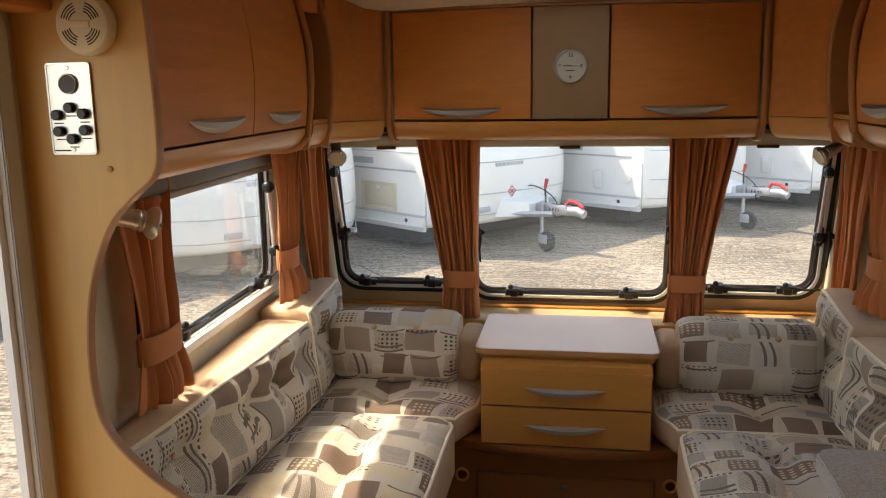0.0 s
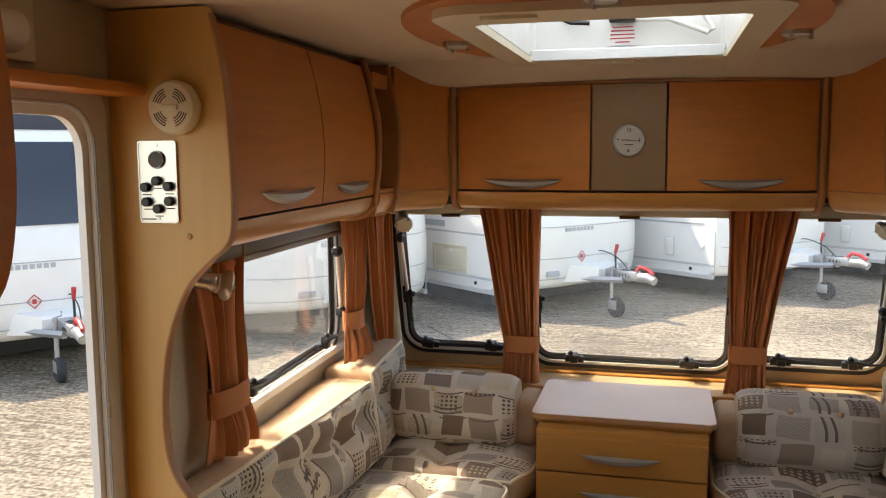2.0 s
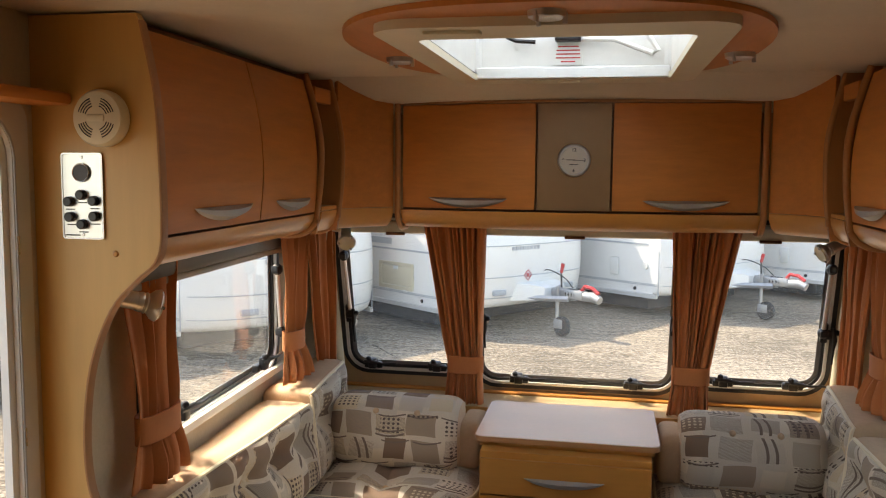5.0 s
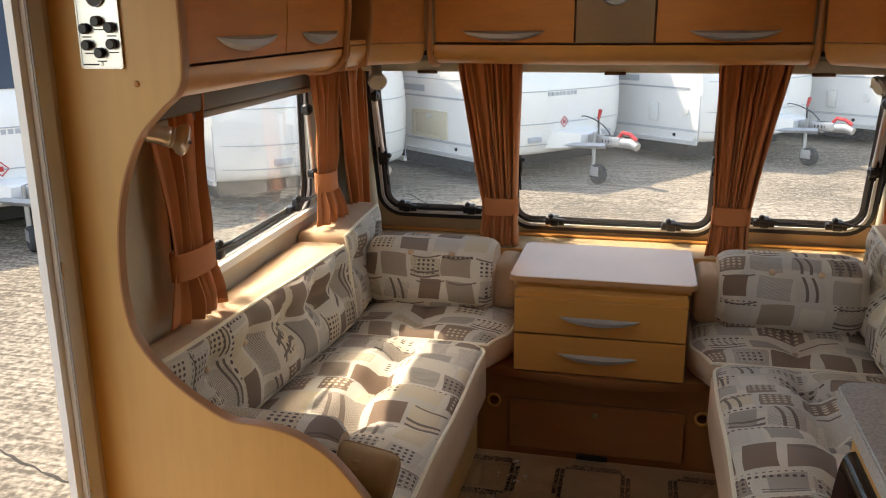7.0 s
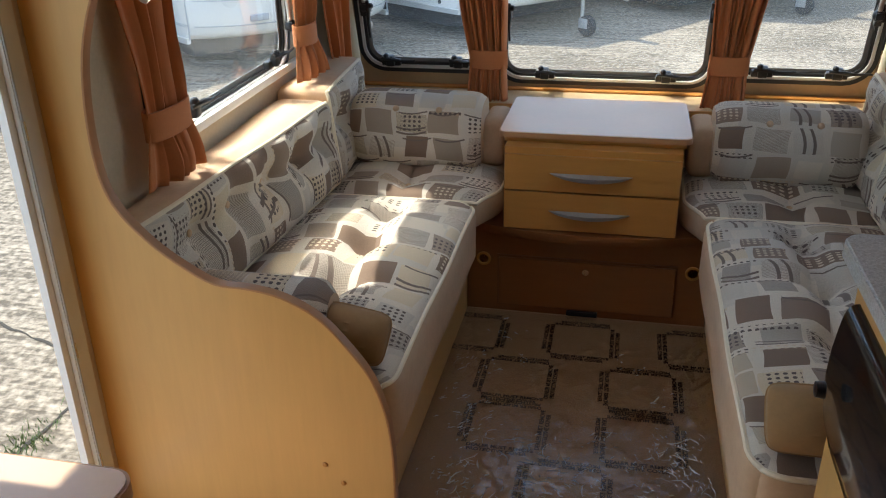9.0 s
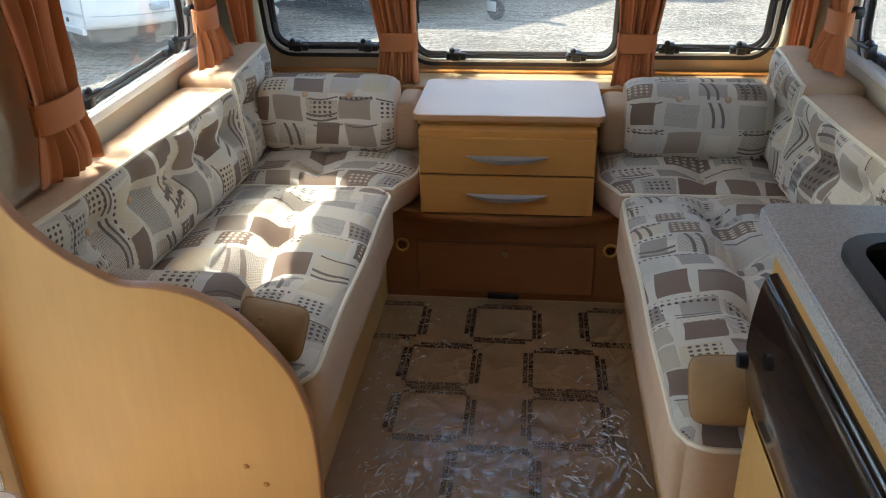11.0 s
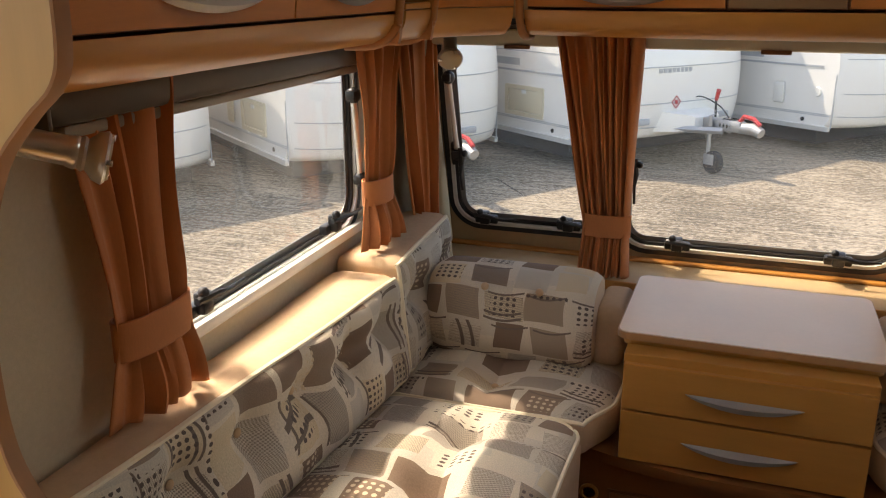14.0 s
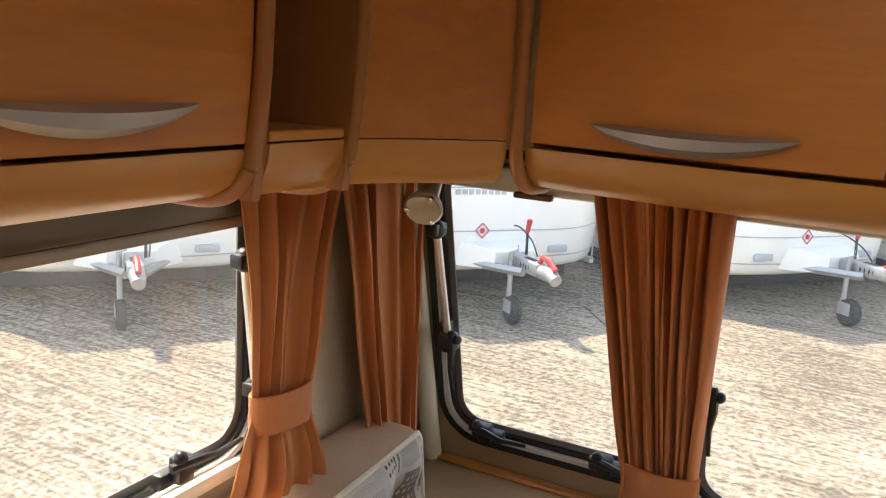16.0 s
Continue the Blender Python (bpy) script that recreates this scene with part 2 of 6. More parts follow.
CREAMPL = material("cream_plastic", (0.70, 0.62, 0.45), 0.42, grain_amount=0.05)
DOORFRAME = material("door_frame_grey", (0.62, 0.61, 0.57), 0.4, grain_amount=0.06)
CARPET = material("brown_carpet", (0.44, 0.265, 0.145), 0.9, grain=(140, 140, 140), grain_amount=0.35, bump=0.6, bump_scale=500)
INK = material("ink", (0.03, 0.022, 0.018), 0.6, grain_amount=0.2)
GRANITE = material("speckled_worktop", (0.55, 0.575, 0.59), 0.28, grain=(260, 260, 260), grain_amount=0.9, coat=0.3)
GLASS = glass_material("acrylic_pane", (0.97, 0.98, 0.98))
BLACKGLASS = material("black_glass", (0.012, 0.012, 0.013), 0.12, grain_amount=0.05, coat=0.5)
STEEL = material("steel", (0.62, 0.62, 0.63), 0.25, metal=1.0, grain_amount=0.05)
VANWHITE = material("white_gelcoat", (0.85, 0.83, 0.79), 0.28, grain=(3, 3, 3), grain_amount=0.04, coat=0.3, stain=0.05)
VANGREY = material("grey_trim", (0.42, 0.44, 0.46), 0.4, grain_amount=0.06)
VANGLASS = material("tinted_window", (0.03, 0.035, 0.045), 0.08, grain_amount=0.2, coat=0.5)
RED = material("red_paint", (0.55, 0.04, 0.04), 0.4, grain_amount=0.08)
GALV = material("galvanised", (0.42, 0.42, 0.42), 0.5, metal=0.7, grain=(60, 60, 60), grain_amount=0.25)
TYRE = material("tyre", (0.03, 0.03, 0.03), 0.8, grain_amount=0.2)


# ---- mesh helpers ----
def mesh_of(name, bm, mats, smooth=False):
    me = bpy.data.meshes.new(name)
    bmesh.ops.recalc_face_normals(bm, faces=bm.faces[:])
    bm.to_mesh(me)
    bm.free()
    for m in mats if isinstance(mats, (list, tuple)) else [mats]:
        me.materials.append(m)
    if smooth:
        me.polygons.foreach_set("use_smooth", [True] * len(me.polygons))
        me.set_sharp_from_angle(angle=radians(38))
    return me


def part(name, bm, mats, parent=None, label="", smooth=True):
    ob = new(name, mesh_of(name, bm, mats, smooth))
    if parent:
        ob.parent = parent
    return tagged(ob, label)


def thing(name, label, category, group="", at=None, kind=""):
    """An Empty that carries the parts of one thing."""
    ob = new(name)
    ob.empty_display_size = 0.1
    if at is not None:
        ob.matrix_world = at
    return tagged(ob, label, category, group, kind)


def box(x0, x1, y0, y1, z0, z1, bevel=0.0, bm=None, seg=2):
    bm = bm or bmesh.new()
    made = bmesh.ops.create_cube(bm, size=1.0)["verts"]
    for v in made:
        v.co = ((x0 + x1) / 2 + v.co.x * (x1 - x0), (y0 + y1) / 2 + v.co.y * (y1 - y0), (z0 + z1) / 2 + v.co.z * (z1 - z0))
    if bevel:
        es = list({e for v in made for e in v.link_edges})
        bmesh.ops.bevel(bm, geom=es, offset=bevel, segments=seg, affect="EDGES", profile=0.5)
    return bm


def rrect(x0, x1, y0, y1, r, n=6):
    pts = []
    for cx, cy, a in ((x1 - r, y1 - r, 0), (x0 + r, y1 - r, 90), (x0 + r, y0 + r, 180), (x1 - r, y0 + r, 270)):
        pts += [(cx + r * math.cos(radians(a + 90 * k / n)), cy + r * math.sin(radians(a + 90 * k / n))) for k in range(n + 1)]
    return pts


def plate(outer, holes, depth, m=None, bm=None):
    """A flat plate with holes: outlines in the local xy plane, extruded by depth along local z, then placed by m."""
    bm = bm or bmesh.new()
    edges = []
    for ring in (outer, *holes):
        vs = [bm.verts.new((p[0], p[1], 0)) for p in ring]
        edges += [bm.edges.new((a, b)) for a, b in zip(vs, vs[1:] + vs[:1])]
    faces = [g for g in bmesh.ops.triangle_fill(bm, use_beauty=True, use_dissolve=False, edges=edges)["geom"] if isinstance(g, bmesh.types.BMFace)]
    ext = bmesh.ops.extrude_face_region(bm, geom=faces)
    top = [g for g in ext["geom"] if isinstance(g, bmesh.types.BMVert)]
    bmesh.ops.translate(bm, vec=(0, 0, depth), verts=top)
    if m is not None:
        vs = {v for f in faces for v in f.verts} | set(top)
        bmesh.ops.transform(bm, matrix=m, verts=list(vs))
    return bm


def tube(points, r, n=8, closed=False, bm=None, caps=True):
    """A tube of radius r (or one radius a point) along points."""
    bm = bm or bmesh.new()
    pts = [Vector(p) for p in points]
    rings, up = [], Vector((0.013, 0.021, 1))
    for k, p in enumerate(pts):
        a = pts[k - 1] if k or closed else p
        b = pts[(k + 1) % len(pts)] if k < len(pts) - 1 or closed else p
        d = (b - a).normalized()
        if abs(d.z) > 0.95:
            up = Vector((0.02, 1, 0.01))
        elif abs(d.z) < 0.8:
            up = Vector((0.013, 0.021, 1))
        s = d.cross(up).normalized()
        w = s.cross(d)
        rad = r[k] if isinstance(r, (list, tuple)) else r
        rings.append([bm.verts.new(p + (s * math.cos(2 * math.pi * j / n) + w * math.sin(2 * math.pi * j / n)) * rad) for j in range(n)])
    for ra, rb in zip(rings, rings[1:] + ([rings[0]] if closed else [])):
        for j in range(n):
            bm.faces.new((ra[j], ra[(j + 1) % n], rb[(j + 1) % n], rb[j]))
    if caps and not closed:
        bm.faces.new(rings[0][::-1])
        bm.faces.new(rings[-1])
    return bm


def lathe(profile, m=None, n=24, bm=None):
    """Turns (radius, height) pairs round local z."""
    bm = bm or bmesh.new()
    rings = []
    for r, h in profile:
        rings.append([bm.verts.new((r * math.cos(2 * math.pi * j / n), r * math.sin(2 * math.pi * j / n), h)) for j in range(n)])
    for ra, rb in zip(rings, rings[1:]):
        for j in range(n):
            bm.faces.new((ra[j], ra[(j + 1) % n], rb[(j + 1) % n], rb[j]))
    bm.faces.new(rings[0][::-1])
    bm.faces.new(rings[-1])
    if m is not None:
        bmesh.ops.transform(bm, matrix=m, verts=[v for ring in rings for v in ring])
    return bm


def spline(pts, n=6):
    """A smooth line through the points."""
    P = [Vector((*p, 0)) if len(p) == 2 else Vector(p) for p in pts]
    out = []
    for k in range(len(P) - 1):
        a, b, c, d = P[max(k - 1, 0)], P[k], P[k + 1], P[min(k + 2, len(P) - 1)]
        for j in range(n):
            t = j / n
            out.append(0.5 * (2 * b + (c - a) * t + (2 * a - 5 * b + 4 * c - d) * t * t + (3 * b - a - 3 * c + d) * t ** 3))
    return out + [P[-1]]


def words(name, body, size, mat, m, parent=None, depth=0.0006):
    cu = bpy.data.curves.new(name, "FONT")
    cu.body, cu.size, cu.align_x, cu.align_y, cu.extrude, cu.offset = body, size, "CENTER", "CENTER", depth, 0.0005
    tmp = new(name, cu)
    me = bpy.data.meshes.new_from_object(tmp.evaluated_get(bpy.context.evaluated_depsgraph_get()))
    bpy.data.objects.remove(tmp)
    me.materials.clear()
    me.materials.append(mat)
    ob = new(name, me)
    ob.matrix_world = m
    if parent:
        ob.parent = parent
        ob.matrix_parent_inverse = parent.matrix_world.inverted()
    return ob


# ---- the shell of the caravan ----
FLOOR_T, CEIL = 0.04, 1.925


def wall_x(y):
    """The left wall's inner face; the right one mirrors it."""
    return -1.065 - 0.036 * max(0.0, min(y, 3.9) - 1.82)


def front_y(z):
    return 3.825 - 0.25 * (z - 0.71)


# floor
bm = box(-1.3, 1.3, -1.6, 3.95, -0.07, 0.0)
tagged(part("floor", bm, CARPET, smooth=False), "brown carpeted floor of the caravan", "floor", kind="structure")

# left and right walls with a door and windows
WIN_SIDE = (2.22, 3.235, 0.865, 1.385)      # y0 y1 z0 z1
DOOR = (1.02, 1.735, -0.05, 1.725)


def side_wall(name, sign, with_door):
    origin_x = -1.065
    # front part, slightly splayed: local x runs along y, local y is z
    m = Matrix.Translation((sign * origin_x, 1.82, 0)) @ Matrix(((0, 0, sign * -1, 0), (1, 0, 0, 0), (0, 1, 0, 0), (0, 0, 0, 1)))
    bm = plate([(0, -0.07), (2.13, -0.07), (2.13, 1.99), (0, 1.99)],
               [rrect(WIN_SIDE[0] - 1.82, WIN_SIDE[1] - 1.82, WIN_SIDE[2], WIN_SIDE[3], 0.09)], 0.03, m)
    for v in bm.verts:
        v.co.x += sign * -0.036 * (v.co.y - 1.82)
    holes = [rrect(DOOR[0] - 1.84, DOOR[1] - 1.80, DOOR[2] + 0.05, DOOR[3] + 0.02, 0.08)] if with_door else []
    plate([(-3.42, -0.07), (0, -0.07), (0, 1.99), (-3.42, 1.99)], holes, 0.03, m, bm)
    return tagged(part(name, bm, WALLVINYL, smooth=False), "beige vinyl-faced caravan side wall", "wall", kind="structure")


side_wall("wall_left", 1, True)
side_wall("wall_right", -1, False)
tagged(part("wall_back", box(-1.1, 1.1, -1.63, -1.6, -0.07, 1.99), WALLVINYL, smooth=False), "beige vinyl-faced end wall", "wall", kind="structure")

# raked front wall: local x = x, local y runs up the slope
RAKE = math.atan(0.25)
FRONT_M = Matrix.Translation((0, front_y(0.71), 0.71)) @ Matrix.Rotation(RAKE, 4, "X") @ Matrix(((1, 0, 0, 0), (0, 0, 1, 0), (0, 1, 0, 0), (0, 0, 0, 1)))
UP = 1 / math.cos(RAKE)
FRONT_WINDOWS = ((-0.995, -0.475, 0.725, 1.40), (-0.42, 0.415, 0.690, 1.40), (0.475, 0.99, 0.725, 1.40))


def front_hole(x0, x1, z0, z1, grow=0.0):
    return rrect(x0 - grow, x1 + grow, (z0 - 0.71) * UP - grow, (z1 - 0.71) * UP + grow, 0.085 + grow)


bm = plate([(-1.16, -0.80), (1.16, -0.80), (1.16, 1.33), (-1.16, 1.33)], [front_hole(*w) for w in FRONT_WINDOWS], 0.03, FRONT_M)
tagged(part("wall_front", bm, FRONTPANEL, smooth=False), "yellow wood-faced front wall under the windows", "wall", kind="structure")

# ceiling with a rooflight opening, dipping towards the front
SKY = (-0.302, 0.302, 2.06, 2.92)


def ceil_z(y):
    """The ceiling is level over the seats and dips to the front lockers."""
    return CEIL - 0.066 * max(0.0, min(1.0, (y - 3.06) / 0.19)) - 0.11 * max(0.0, y - 3.25)


bm = plate([(-1.2, -1.65), (1.2, -1.65), (1.2, 3.06), (-1.2, 3.06)], [rrect(SKY[0] - 0.016, SKY[1] + 0.016, SKY[2] - 0.016, SKY[3] + 0.016, 0.02, 3)], 0.03, Matrix.Translation((0, 0, CEIL)))
ys = (3.06, 3.12, 3.19, 3.25, 3.85)
rows = [[bm.verts.new((x, y, ceil_z(y) + h)) for x, h in ((-1.2, 0), (1.2, 0), (1.2, 0.03), (-1.2, 0.03))] for y in ys]
for ra, rb in zip(rows, rows[1:]):
    for k in range(4):
        bm.faces.new((ra[k], ra[(k + 1) % 4], rb[(k + 1) % 4], rb[k]))
bm.faces.new(rows[0])
bm.faces.new(rows[-1])
tagged(part("ceiling", bm, CEILING, smooth=False), "cream vinyl caravan ceiling", "ceiling", kind="structure")


# ---- windows ----
def ring_bm(outer, inner, depth, m):
    return plate(outer, [inner], depth, m)


def latch(parent, m):
    """A black over-centre window catch with a lever, in a local frame: x along the rail, y up, z into the room."""
    bm = box(-0.030, 0.030, -0.010, 0.010, -0.004, 0.014, 0.004)
    box(-0.013, 0.013, -0.006, 0.028, 0.008, 0.028, 0.004, bm)
    tube([(-0.024, 0.020, 0.024), (0.010, 0.024, 0.036), (0.04, 0.021, 0.040), (0.085, 0.022, 0.038)], [0.006, 0.007, 0.004, 0.0032], 8, bm=bm)
    bmesh.ops.create_uvsphere(bm, u_segments=10, v_segments=8, radius=0.009, matrix=Matrix.Translation((-0.010, 0.030, 0.026)))
    bmesh.ops.transform(bm, matrix=m @ Matrix.Translation((0, 0.012, 0.010)) @ Matrix.Scale(1.35, 4), verts=bm.verts[:])
    return part("window_catch", bm, BLACK, parent)


def stay(parent, p, q):
    """A telescopic window stay with black knuckles at both ends."""
    part("window_stay", tube([p, q], 0.009, 10), ALU, parent)
    for e in (p, q):
        bm = bmesh.new()
        bmesh.ops.create_uvsphere(bm, u_segments=10, v_segments=8, radius=0.022, matrix=Matrix.Translation(e))
        box(e[0] - 0.014, e[0] + 0.014, e[1] - 0.024, e[1] + 0.024, e[2] - 0.013, e[2] + 0.013, 0.004, bm)
        part("stay_knuckle", bm, BLACK, parent)


def make_window(name, label, outline, m, latches, stays):
    """outline(grow) gives the opening; m places local z into the room."""
    w = thing(name, label, "window", "caravan windows", kind="structure")
    pane = part("pane", plate(outline(0.012), [], 0.004, m @ Matrix.Translation((0, 0, -0.022))), GLASS, w, "clear acrylic pane", smooth=False)
    pane.visible_shadow = False
    part("seal", ring_bm(outline(0.026), outline(0.009), 0.018, m @ Matrix.Translation((0, 0, -0.010))), RUBBER, w, "black rubber seal", smooth=False)
    part("inner_frame", ring_bm(outline(0.009), outline(-0.003), 0.014, m @ Matrix.Translation((0, 0, -0.008))), BRIGHT, w, "bright silver strip", smooth=False)
    part("inner_seal", ring_bm(outline(-0.003), outline(-0.014), 0.010, m @ Matrix.Translation((0, 0, -0.014))), RUBBER, w, "black inner seal", smooth=False)
    part("pane_border", ring_bm(outline(-0.012), outline(-0.030), 0.003, m @ Matrix.Translation((0, 0, -0.0175))), FRIT, w, "grey stippled border of the pane", smooth=False)
    for l in latches:
        latch(w, m @ l)
    for p, q in stays:
        stay(w, p, q)
    return w


FIN = FRONT_M @ Matrix.Scale(-1, 4, (0, 0, 1))     # local z into the room


def rail_catch(x, z):
    return Matrix.Translation((x, (z - 0.71) * UP, 0.004))


for k, (w, cs, st) in enumerate(zip(FRONT_WINDOWS, ((-0.882, -0.592), (-0.235, 0.246), (0.605, 0.876)),
                                    ([((-0.975, front_y(1.24) - 0.04, 1.24), (-0.965, front_y(0.98) - 0.04, 0.98))], [], [((0.97, front_y(1.24) - 0.04, 1.24), (0.965, front_y(0.98) - 0.04, 0.98))]))):
    make_window(f"window_{k + 1}", "front caravan window in a black seal with catches", lambda g, w=w: front_hole(*w, grow=g), FIN,
                [rail_catch(c, w[2] + 0.012) for c in cs] + [rail_catch(e, 0.985) @ Matrix.Rotation(radians(-90), 4, "Z") for e in ((w[0] + 0.006, w[1] - 0.03) if k == 1 else (w[0] + 0.006,) if k == 0 else (w[1] - 0.03,))], st)


def side_window(name, sign):
    y0, y1, z0, z1 = WIN_SIDE
    ang = math.atan(0.036)
    m = Matrix.Translation((sign * wall_x(1.82), 1.82, 0)) @ Matrix.Rotation(sign * ang, 4, "Z") @ Matrix(((0, 0, sign, 0), (1, 0, 0, 0), (0, 1, 0, 0), (0, 0, 0, 1)))
    xi = lambda y: sign * (wall_x(y) + 0.035)
    return make_window(name, "caravan side window in a black seal with stays", lambda g: rrect(y0 - 1.82 - g, y1 - 1.82 + g, z0 - g, z1 + g, 0.09 + g), m,
                       [Matrix.Translation((2.384 - 1.82, z0 + 0.024, 0.004)), Matrix.Translation((3.01 - 1.82, z0 + 0.024, 0.004))],
                       [((xi(3.15), 3.165, 1.235), (xi(3.19), 3.20, 0.995))])


side_window("window_4", 1)
side_window("window_5", -1)

# window sills: pale strip under the side windows
for sign in (1, -1):
    bm = box(-0.012, 0.012, 2.20, 3.30, 0.835, 0.862, 0.004)
    for v in bm.verts:
        v.co.x = sign * (wall_x(v.co.y) + 0.012 + v.co.x)
    tagged(part("trim_sill", bm, WHITEPL), "white plastic strip under the side window", "trim", kind="structure")
    # roller-blind cassette over the window
    bm = box(-0.03, 0.03, 2.02, 3.30, 1.318, 1.385, 0.014)
    for v in bm.verts:
        v.co.x = sign * (wall_x(v.co.y) + 0.032 + v.co.x)
    blind = thing("blind_cassette", "grey-beige roller blind cassette above the side window", "blind", "blinds")
    part("cassette", bm, CASSETTE, blind)
    for ya, yb in ((2.008, 2.019), (3.301, 3.312)):
        bm = box(-0.032, 0.032, ya, yb, 1.315, 1.388, 0.004)
        for v in bm.verts:
            v.co.x = sign * (wall_x(v.co.y) + 0.032 + v.co.x)
        part("end_cap", bm, CASSETTE, blind, "grey end cap")
    bm = box(-0.013, 0.013, 2.06, 3.26, 1.296, 1.317, 0.005)
    for v in bm.verts:
        v.co.x = sign * (wall_x(v.co.y) + 0.032 + v.co.x)
    part("pull_bar", bm, PULLBAR, blind, "grey pull bar")

# blind cassettes over the front windows with small pull tabs
for k, w in enumerate(FRONT_WINDOWS):
    blind = thing("blind_cassette", "cream roller blind cassette above the front window", "blind", "blinds")
    y = front_y(1.36) - 0.03
    part("cassette", box(w[0] - 0.02, w[1] + 0.02, y - 0.035, y + 0.012, 1.345, 1.395, 0.012), CREAMPL, blind)
    c = (w[0] + w[1]) / 2
    part("pull_tab", box(c - 0.04, c + 0.04, y - 0.045, y - 0.03, 1.338, 1.350, 0.003), DARKWOOD, blind, "brown pull tab")

# shelf under the front windows
shelf = thing("window_shelf", "yellow wooden shelf below the front windows", "shelf")
part("board", box(-1.09, 1.09, 3.582, front_y(0.65) + 0.005, 0.615, 0.64, 0.004), FRONTPANEL, shelf)
part("edge_strip", box(-1.09, 1.09, 3.570, 3.5815, 0.612, 0.643, 0.005), CHESTWOOD, shelf, "wooden edge strip")
bm = bmesh.new()
for k in range(3):
    tube([(-1.08, front_y(0.66) - 0.012 - 0.012 * k, 0.645), (1.08, front_y(0.66) - 0.012 - 0.012 * k, 0.645)], 0.006, 8, bm=bm)
tagged(part("trim_ribbed", bm, CHESTWOOD), "ribbed wooden strip along the shelf", "trim", kind="structure")
# cream corner posts beside the front windows
for sign in (1, -1):
    bm = tube([(sign * 1.035, front_y(0.66) - 0.03, 0.645), (sign * 1.05, front_y(1.40) - 0.03, 1.40)], 0.024, 10)
    tagged(part("trim_corner", bm, CREAMPL), "cream plastic corner post", "trim", kind="structure")


# ---- curtains ----
def curtain(name, top, tie, foot, depth_dir, label, folds=7, seed=0):
    """A gathered curtain. top, tie, foot: (start point, end point) of its lines; depth_dir: the way the folds stand out."""
    c = thing(name, label, "curtain", "window curtains")
    rng = random.Random(seed)
    nu, rows = folds * 8 + 1, []
    D = Vector(depth_dir)
    lines = [top, tie, foot] if tie else [top, foot]
    P = [(Vector(a), Vector(b)) for a, b in lines]
    phase = [rng.uniform(-0.35, 0.35) for _ in range(folds * 2 + 3)]
    bm = bmesh.new()
    nv = 30
    for j in range(nv + 1):
        s = j / nv
        if tie:
            zt = (P[0][0].z - P[1][0].z) / (P[0][0].z - P[2][0].z)
            if s < zt:
                q = s / zt
                a, b = P[0][0].lerp(P[1][0], q), P[0][1].lerp(P[1][1], q)
                a.z = b.z = P[0][0].z + (P[1][0].z - P[0][0].z) * s / zt
            else:
                q = ((s - zt) / (1 - zt)) ** 0.8
                a, b = P[1][0].lerp(P[2][0], q), P[1][1].lerp(P[2][1], q)
            gather = 1 - 0.45 * math.exp(-((s - zt) / 0.10) ** 2)
        else:
            a, b = P[0][0].lerp(P[1][0], s), P[0][1].lerp(P[1][1], s)
            gather = 1.0
        row = []
        for k in range(nu):
            u = k / (nu - 1)
            f = folds * (u + 0.035 * math.sin(6.28 * (1.5 * u + 0.13 * seed)) + 0.02 * math.sin(6.28 * (3.3 * u + 0.4 * seed)) - 0.035 * math.sin(6.28 * 0.13 * seed) * (1 - u))
            f = max(0.0, min(folds - 1e-4, f))
            amp = (0.014 + 0.007 * math.sin(2.1 * f + seed)) * gather * (1.0 if not tie or s < zt else 1.0)
            w = math.sin(2 * math.pi * (f + 0.18 * phase[int(f)] + 0.10 * math.sin(2.3 * s + phase[int(f) + 1])))
            w = math.copysign(abs(w) ** 0.75, w)
            wobble = 0.004 * math.sin(9 * s + 5 * u + seed)
            if tie and s > zt:
                wobble += 0.022 * math.sin(math.pi * 0.75 * (s - zt) / (1 - zt)) * math.sin(math.pi * u)
            row.append(bm.verts.new(a.lerp(b, u + 0.012 * math.sin(7 * s + 4 * f)) + D * (w * amp + wobble)))
        rows.append(row)
    for ra, rb in zip(rows, rows[1:]):
        for k in range(nu - 1):
            bm.faces.new((ra[k], ra[k + 1], rb[k + 1], rb[k]))
    cloth = part("cloth", bm, CURTAIN, c)
    sol = cloth.modifiers.new("thick", "SOLIDIFY")
    sol.thickness, sol.offset = 0.003, 0
    if tie:
        a, b = P[1]
        mid, half = (a + b) / 2, (b - a) / 2
        ring = [mid + half * 1.02 * math.cos(t) + D * 0.026 * math.sin(t) for t in [2 * math.pi * k / 28 for k in range(28)]]
        bm = bmesh.new()
        vs = [[bm.verts.new(p + Vector((0, 0, h))) for p in ring] for h in (-0.036, -0.032, 0, 0.032, 0.036)]
        for ra, rb in zip(vs, vs[1:]):
            for k in range(28):
                bm.faces.new((ra[k], ra[(k + 1) % 28], rb[(k + 1) % 28], rb[k]))
        tb = part("tieback", bm, CURTAIN, c, "rust cotton tieback band")
        sol = tb.modifiers.new("thick", "SOLIDIFY")
        sol.thickness, sol.offset = 0.005, 1
    return c


